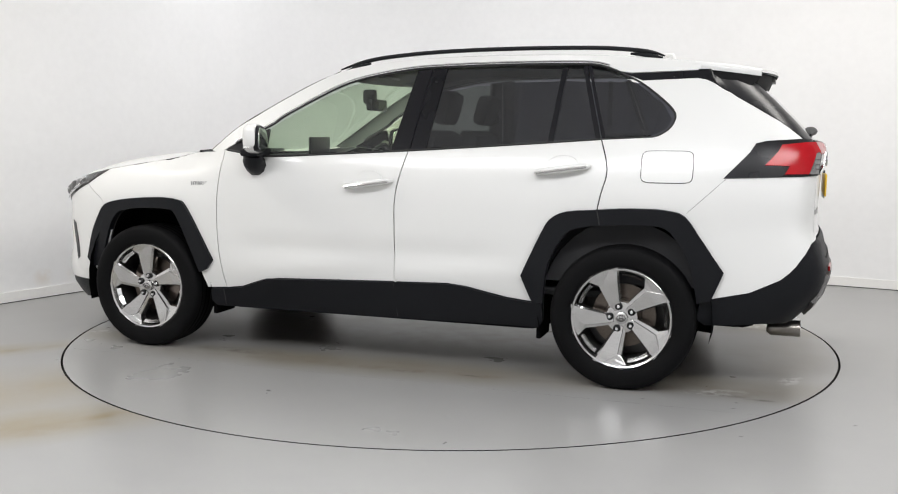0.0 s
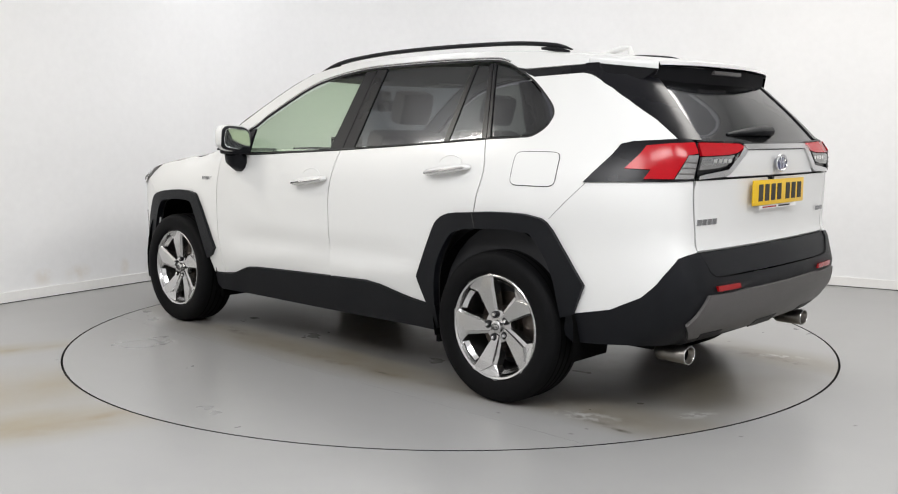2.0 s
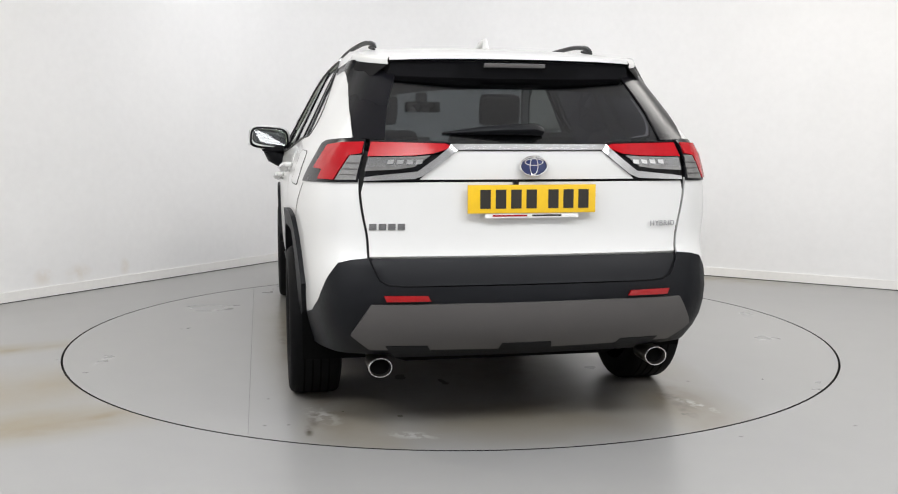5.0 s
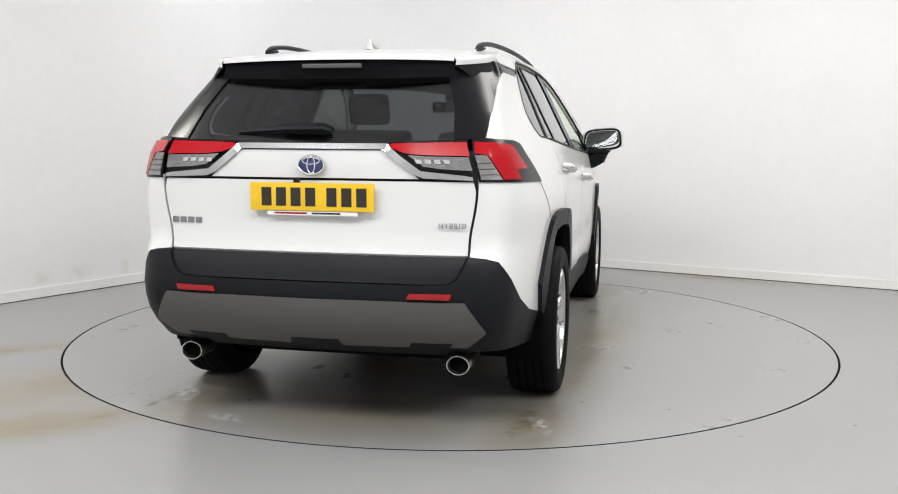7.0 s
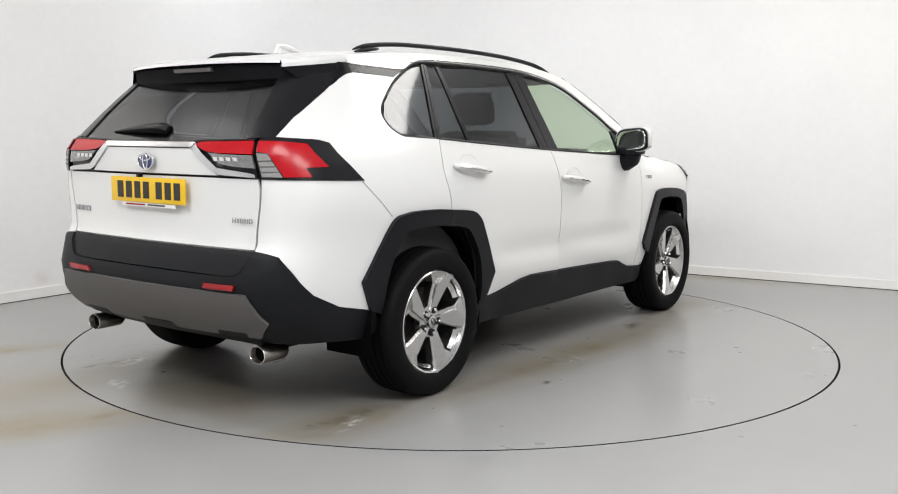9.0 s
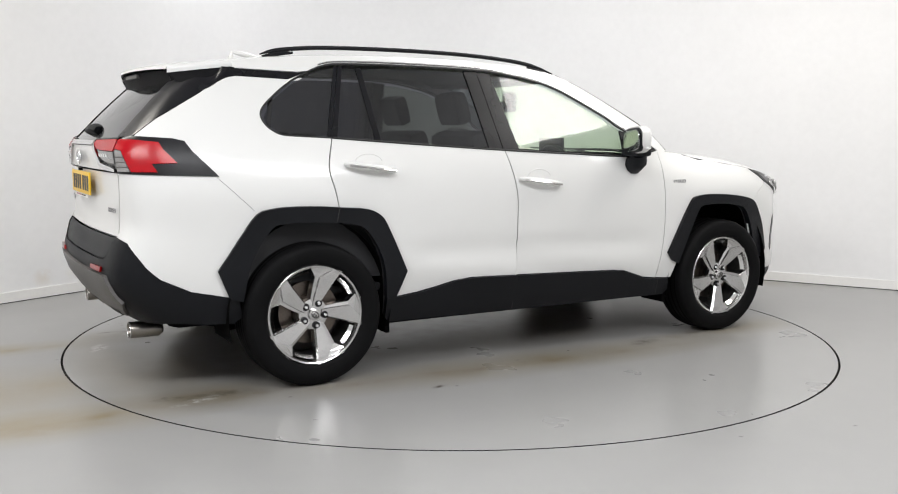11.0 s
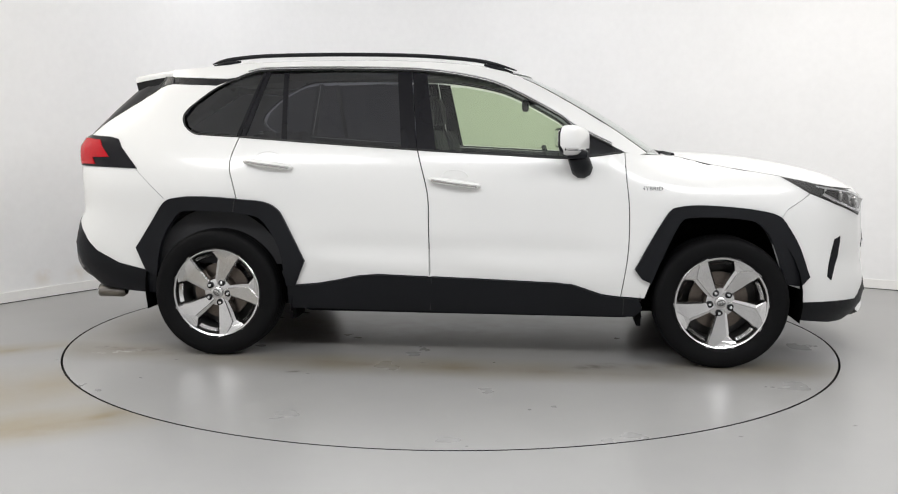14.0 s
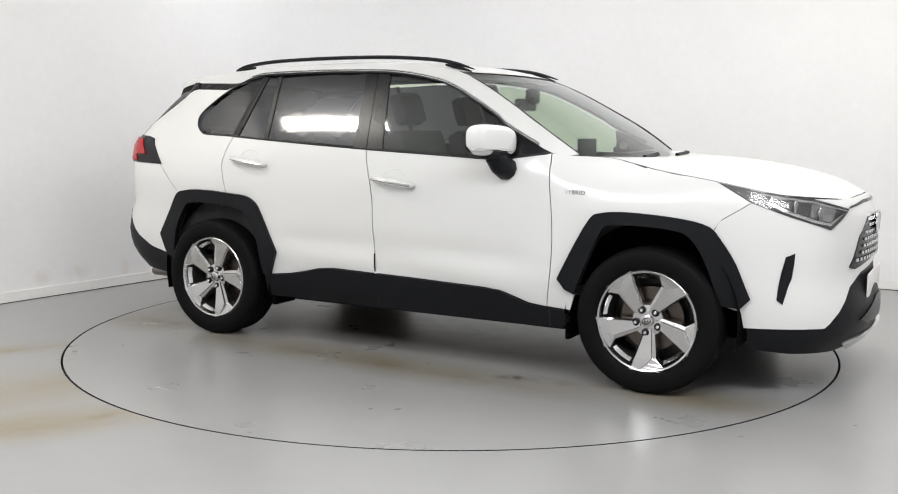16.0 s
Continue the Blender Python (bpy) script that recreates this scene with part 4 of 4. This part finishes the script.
def build_wheel():
    """A wheel round the origin, its face towards +y."""
    w = empty("wheel", car, "five-spoke machined alloy wheel with black tyre")
    bm = bmesh.new()
    lathe(bm, TYRE, 72)
    bmesh.ops.recalc_face_normals(bm, faces=bm.faces)
    part("tyre", bm, RUBBER, w, "black rubber tyre", sharp=50)
    for y in (-.055, -.018, .018, .055):
        bm = bmesh.new()
        lathe(bm, [(.3502, y - .004), (.3510, y - .0035), (.3510, y + .0035), (.3502, y + .004)], 72)
        part("tread_groove", bm, UNDER, w)
    bm = bmesh.new()
    lathe(bm, [(.226, .085), (.232, .101), (.240, .105), (.2455, .101), (.2455, .095), (.238, .09), (.228, .075), (.215, .03), (.21, -.09)], 64)
    bmesh.ops.recalc_face_normals(bm, faces=bm.faces)
    part("rim", bm, ALLOY, w)
    bm = bmesh.new()
    lathe(bm, [(.222, .07), (.215, .03), (.208, -.08), (.0, -.085)], 48)
    bmesh.ops.recalc_face_normals(bm, faces=bm.faces)
    part("barrel", bm, DARKALLOY, w)
    bm = bmesh.new()
    lathe(bm, [(.155, -.015), (.155, .0), (.09, .0), (.085, .02), (.02, .02)], 40)
    bmesh.ops.recalc_face_normals(bm, faces=bm.faces)
    part("brake_disc", bm, STEEL, w)
    for k in range(5):
        m = pose(0, 0, 0, 0, 90 - k * 72, 0)
        # a flat face cut off at a slant, a sunken flank along one side of it and a foot that runs out into the rim
        bm = bmesh.new()
        # way out, face from, face to, flank to, height, depth of the flank
        rows = [(.040, -.014, .018, .030, .074, .009), (.075, -.017, .022, .037, .080, .012), (.13, -.034, .026, .044, .088, .015), (.178, -.048, .029, .048, .096, .016),
                (.203, -.057, .006, .074, .099, .012), (.220, -.064, -.012, .094, .1005, .006), (.238, -.078, -.034, .100, .103, .001)]
        grid = []
        for r, c0, c1, c2, y, dip in rows:
            grid.append([Vector((c0 - .010, y - .05, r)), Vector((c0 - .008, y - .012, r)), Vector((c0, y, r)), Vector((c1, y + .001, r)),
                         Vector((c1 + .003, y - dip * .7, r)), Vector((c2, y - dip, r)), Vector((c2 + .004, y - .055, r))])
        sheet(bm, grid)
        bmesh.ops.transform(bm, matrix=m, verts=bm.verts)
        bmesh.ops.recalc_face_normals(bm, faces=bm.faces)
        part("spoke", bm, ALLOY, w, smooth=False)
        # bright inset edge between two spokes
        m2 = pose(0, 0, 0, 0, 90 - k * 72 - 36, 0)
        bm = bmesh.new()
        a = np.linspace(-.22, .26, 7)
        sheet(bm, [[(.218 * math.sin(t), .085, .218 * math.cos(t)) for t in a], [(.203 * math.sin(t), .066, .203 * math.cos(t)) for t in a]])
        bmesh.ops.transform(bm, matrix=m2, verts=bm.verts)
        part("spoke_edge", bm, CHROME, w)
        m3 = m @ pose(-.007, 0, .057)
        bm = bmesh.new()
        lathe(bm, [(.0, .088), (.007, .088), (.0095, .083), (.010, .07)], 10, m3)
        bmesh.ops.recalc_face_normals(bm, faces=bm.faces)
        part("wheel_nut", bm, SATIN, w)
        bm = bmesh.new()
        lathe(bm, [(.0, .0795), (.0165, .0795), (.0185, .078), (.019, .06)], 16, m3)
        bmesh.ops.recalc_face_normals(bm, faces=bm.faces)
        part("nut_recess", bm, GLOSS, w)
    bm = bmesh.new()
    lathe(bm, [(.0, .092), (.02, .091), (.029, .086), (.031, .07), (.05, .07), (.075, .066), (.08, .04)], 32)
    bmesh.ops.recalc_face_normals(bm, faces=bm.faces)
    part("hub_cap", bm, ALLOY, w)
    for rx, ry, cy in ((.021, .015, 0), (.007, .0135, 0), (.014, .006, .006)):
        b = part("cap_ring", ring_mesh(rx, ry, .0016, 0, cy, 20), DARKALLOY, w)
        b.matrix_basis = pose(0, .088, 0, -90, 0, 0)
    return w


wheel = build_wheel()
WHEELS = [(1.375, .80, 0, -15), (-1.345, .808, 0, 4), (1.375, -.80, 180, 18), (-1.345, -.808, 180, -35)]
first = True
for x, y, turn, spin in WHEELS:
    m = pose(x, y, .349, 0, 0, turn) @ pose(0, 0, 0, 0, spin, 0)
    if first:
        wheel.matrix_basis = m
        first = False
    else:
        copy_thing(wheel, m)

# ---- cabin ----
bm = bmesh.new()
box(bm, -2.0, 1.0, -.78, .78, .42, .46, .02)
part("cabin_floor", bm, CLOTH, car)
bm = bmesh.new()
rows = []
for x, z0, z1 in ((1.15, .8, 1.075), (.95, .78, 1.09), (.75, .75, 1.10), (.66, .7, 1.06), (.64, .6, .9)):
    rows.append([(x + .05 * (1 - v * v), .80 * v, z1 - .03 * v * v) for v in np.linspace(-1, 1, 17)])
sheet(bm, rows)
part("dashboard", bm, CLOTH, car)
bm = bmesh.new()
box(bm, .70, .72, -.12, .14, 1.06, 1.2, .008)
part("centre_screen", bm, GLOSS, car)
for s in (1, -1):
    bm = bmesh.new()
    sheet(bm, [[(x, s * .80, z) for x in np.linspace(.8, -1.9, 12)] for z in (.5, .8, 1.10)])
    part("door_card", bm, CLOTH, car)


def build_seat(x, y, w, lean=14):
    st = empty("seat", car, "black cloth seat with headrest")
    bm = bmesh.new()
    box(bm, -.25, .27, -w, w, .0, .16, .05, pose(x, y, .56))
    part("seat_cushion", bm, CLOTH, st)
    bm = bmesh.new()
    box(bm, -.07, .07, -w, w, .0, (.60 if w < .4 else .53), .05, pose(x - .25, y, .66, 0, -lean, 0))
    part("backrest", bm, CLOTH, st)
    for hy in ([0] if w < .4 else [-.4, 0, .4]):
        bm = bmesh.new()
        box(bm, -.05, .05, -.125, .125, (.64 if w < .4 else .50), (.83 if w < .4 else .60), .045, pose(x - .25, y + hy, .66, 0, -lean, 0))
        part("headrest", bm, CLOTH, st)
    return st


build_seat(.18, .37, .25, 16)
build_seat(.18, -.37, .25, 16)
build_seat(-.78, 0, .62, 18)
sw = empty("steering_wheel", car, "black steering wheel", pose(.50, -.37, .98, 0, 68, 0))
bm = ring_mesh(.18, .18, .015)
part("steering_rim", bm, CLOTH, sw)
bm = bmesh.new()
box(bm, -.06, .06, -.16, .16, -.02, .02, .015)
part("steering_boss", bm, GLOSS, sw)
bm = bmesh.new()
box(bm, .30, .34, -.12, .12, 1.36, 1.43, .015)
box(bm, .33, .40, -.04, .04, 1.40, 1.49, .02)
part("inside_mirror", bm, GLOSS, car)
for y in (.37, -.37):
    bm = bmesh.new()
    box(bm, .08, .22, y - .16, y + .16, 1.525, 1.54, .006)
    part("sun_visor", bm, LINER, car)
# roof aerial
bm = bmesh.new()
tube(bm, [(-1.28, 0, 1.630), (-1.35, 0, 1.644), (-1.41, 0, 1.656), (-1.45, 0, 1.659), (-1.46, 0, 1.615)], [.006, .014, .014, .009, .018], 10)
part("roof_aerial", bm, PAINT, car, "white fin aerial")

# ---- room ----
R_DISC = 2.254


def floor_rim():
    """The way from the turntable's middle to the walls, all round."""
    cs = [room(0, 0), room(ROOM_A, 0), room(ROOM_A, ROOM_B), room(0, ROOM_B)]
    angs = sorted([k * math.tau / 160 for k in range(160)] + [math.atan2(c.y, c.x) % math.tau for c in cs])
    out = []
    for a in angs:
        d = Vector((math.cos(a), math.sin(a), 0))
        best = 1e9
        for p, q in zip(cs, cs[1:] + cs[:1]):
            e = q - p
            den = d.x * e.y - d.y * e.x
            if abs(den) > 1e-9:
                t = (p.x * e.y - p.y * e.x) / den
                s = (p.x * d.y - p.y * d.x) / den
                if t > 0 and -1e-6 <= s <= 1 + 1e-6:
                    best = min(best, t)
        out.append((a, best))
    return out


def dark_sides(ob):
    """Gives the upright faces of a floor piece the colour of the groove."""
    ob.data.materials.append(GROOVE)
    for f in ob.data.polygons:
        f.material_index = 0 if abs(f.normal.z) > .5 else 1
    return ob


bm = bmesh.new()
ring_in, ring_mid, ring_out, ring_low = [], [], [], []
for a, t in floor_rim():
    d = Vector((math.cos(a), math.sin(a), 0))
    ring_low.append(bm.verts.new(d * (R_DISC + .006) - Vector((0, 0, .04))))
    ring_in.append(bm.verts.new(d * (R_DISC + .006)))
    ring_out.append(bm.verts.new(d * t))
n = len(ring_in)
for k in range(n):
    j = (k + 1) % n
    bm.faces.new((ring_in[k], ring_out[k], ring_out[j], ring_in[j]))
    bm.faces.new((ring_low[k], ring_in[k], ring_in[j], ring_low[j]))
bmesh.ops.recalc_face_normals(bm, faces=bm.faces)
tagged(dark_sides(part("floor", bm, FLOOR, smooth=False)), "glossy grey epoxy floor with brown stains", "floor", kind="structure")
bm = bmesh.new()
bmesh.ops.create_circle(bm, cap_ends=True, radius=R_DISC + .1, segments=96, matrix=Matrix.Translation((0, 0, -.041)))
tagged(part("floor_pit", bm, GROOVE), "dark pit below the turntable", "floor", kind="structure")
turntable = empty("turntable")
tagged(turntable, "round grey turntable flush with the floor, stained, with painted shade under the car", "turntable")
SEAM = 1.217
for lo, hi in ((-R_DISC, SEAM), (SEAM, R_DISC)):
    bm = bmesh.new()
    r = R_DISC - .006
    lo, hi = max(lo + .0004, -r + 1e-4), min(hi - .0004, r - 1e-4)
    # fine steps near the rim
    ys = r * np.sin(np.linspace(math.asin(lo / r), math.asin(hi / r), 70))
    right = [(math.sqrt(max(0, r * r - y * y)), y) for y in ys]
    out = right + [(-x, y) for x, y in right[::-1]]
    top = [bm.verts.new((x, y, 0)) for x, y in out]
    low = [bm.verts.new((x, y, -.03)) for x, y in out]
    bm.faces.new(top)
    for k in range(len(out)):
        j = (k + 1) % len(out)
        bm.faces.new((low[k], low[j], top[j], top[k]))
    bmesh.ops.recalc_face_normals(bm, faces=bm.faces)
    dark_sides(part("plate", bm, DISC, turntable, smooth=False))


def wall(name, a0, b0, a1, b1, z0, z1, t):
    """A wall between two places of the room, t thick, outwards."""
    bm = bmesh.new()
    p, q = room(a0, b0), room(a1, b1)
    d = (q - p).normalized()
    nrm = Vector((-d.y, d.x, 0))
    mid = room(ROOM_A / 2, ROOM_B / 2)
    if nrm.dot(mid - p) > 0:
        nrm = -nrm
    lo = [bm.verts.new(v + Vector((0, 0, z0))) for v in (p, q, q + nrm * t, p + nrm * t)]
    hi = [bm.verts.new(v.co + Vector((0, 0, z1 - z0))) for v in lo]
    bm.faces.new(lo[::-1]), bm.faces.new(hi)
    for k in range(4):
        bm.faces.new((lo[k], lo[(k + 1) % 4], hi[(k + 1) % 4], hi[k]))
    bmesh.ops.recalc_face_normals(bm, faces=bm.faces)
    return bm


BEND = 1.25


def bent(inset, z0, z1, t):
    """The two far walls in one sweep, with the corner between them rounded; t thick, outwards."""
    line = [(ROOM_A, inset)] + [(a, inset) for a in np.linspace(ROOM_A - 1, BEND + .3, 8)]
    line += [(BEND - (BEND - inset) * math.sin(k), BEND - (BEND - inset) * math.cos(k)) for k in np.linspace(0, math.pi / 2, 25)]
    line += [(inset, b) for b in np.linspace(BEND + .3, ROOM_B - 1, 8)] + [(inset, ROOM_B)]
    return line, z0, z1, t


def sweep_wall(inset, z0, z1, t):
    line, z0, z1, t = bent(inset, z0, z1, t)
    outer = bent(inset - t, z0, z1, t)[0]
    bm = bmesh.new()
    rows = [[room(a, b, z0) for a, b in line], [room(a, b, z1) for a, b in line], [room(a, b, z1) for a, b in outer], [room(a, b, z0) for a, b in outer]]
    sheet(bm, rows + rows[:1])
    bmesh.ops.remove_doubles(bm, verts=bm.verts, dist=1e-5)
    bmesh.ops.recalc_face_normals(bm, faces=bm.faces)
    return bm


tagged(part("wall_north", sweep_wall(0, -.05, ROOM_H, .12), WALL, sharp=60), "white painted wall with rounded corner, scuffed near the floor", "wall", kind="structure")
for name, c in (("wall_east", (0, ROOM_B, ROOM_A, ROOM_B)), ("wall_south", (ROOM_A, 0, ROOM_A, ROOM_B))):
    tagged(part(name, wall(name, *c, -.05, ROOM_H, .12), WALL, smooth=False), "white painted wall, scuffed near the floor", "wall", kind="structure")
tagged(part("trim", sweep_wall(.009, 0, .006, .008), GROOVE, sharp=60), "dark joint under the skirting board", "joint", kind="structure")
tagged(part("baseboard", sweep_wall(.012, .006, .078, .011), SKIRT, sharp=60), "white painted skirting board", "skirting board", kind="structure")
bm = bmesh.new()
vs = [bm.verts.new(room(a, b, z)) for z in (ROOM_H, ROOM_H + .1) for a, b in ((-.1, -.1), (ROOM_A + .1, -.1), (ROOM_A + .1, ROOM_B + .1), (-.1, ROOM_B + .1))]
bm.faces.new(vs[:4]), bm.faces.new(vs[4:])
for k in range(4):
    bm.faces.new((vs[k], vs[(k + 1) % 4], vs[4 + (k + 1) % 4], vs[4 + k]))
bmesh.ops.recalc_face_normals(bm, faces=bm.faces)
tagged(part("ceiling", bm, WALL, smooth=False), "white painted ceiling", "ceiling", kind="structure")


# housings for all lamps, out of view; their form and finish are assumed
for x, y, sx, sy, watts, turn, colour in LAMPS:
    fixture = empty("ceiling_lamp")
    fixture.matrix_basis = pose(x, y, ROOM_H, 0, 0, turn)
    tagged(fixture, "unseen white metal ceiling light fitting", "lamp", "ceiling lights")
    bm = bmesh.new()
    box(bm, -sx / 2 - .03, sx / 2 + .03, -sy / 2 - .03, sy / 2 + .03, -.085, 0, .01)
    part("housing", bm, SKIRT, fixture)
    for k in (-1, 1):
        bm = bmesh.new()
        box(bm, k * (sx / 2 + .015) - .012, k * (sx / 2 + .015) + .012, -sy / 2 - .03, sy / 2 + .03, -.13, -.087, .004)
        part("end_cap", bm, SKIRT, fixture)


# ---- what turns ----
TH0, RATE, OX, OY = 160.72, -11.8783, .1271, .1062


def motions():
    table_rows, car_rows = [], []
    for k in range(33):
        t = k * .5
        th = radians(TH0 + RATE * t)
        table_rows.append((t, pose(0, 0, 0, 0, 0, TH0 + RATE * t)))
        car_rows.append((t, pose(OX * math.cos(th) - OY * math.sin(th), OX * math.sin(th) + OY * math.cos(th), 0, 0, 0, TH0 + RATE * t)))
    walk(turntable, table_rows)
    walk(car, car_rows)


motions()
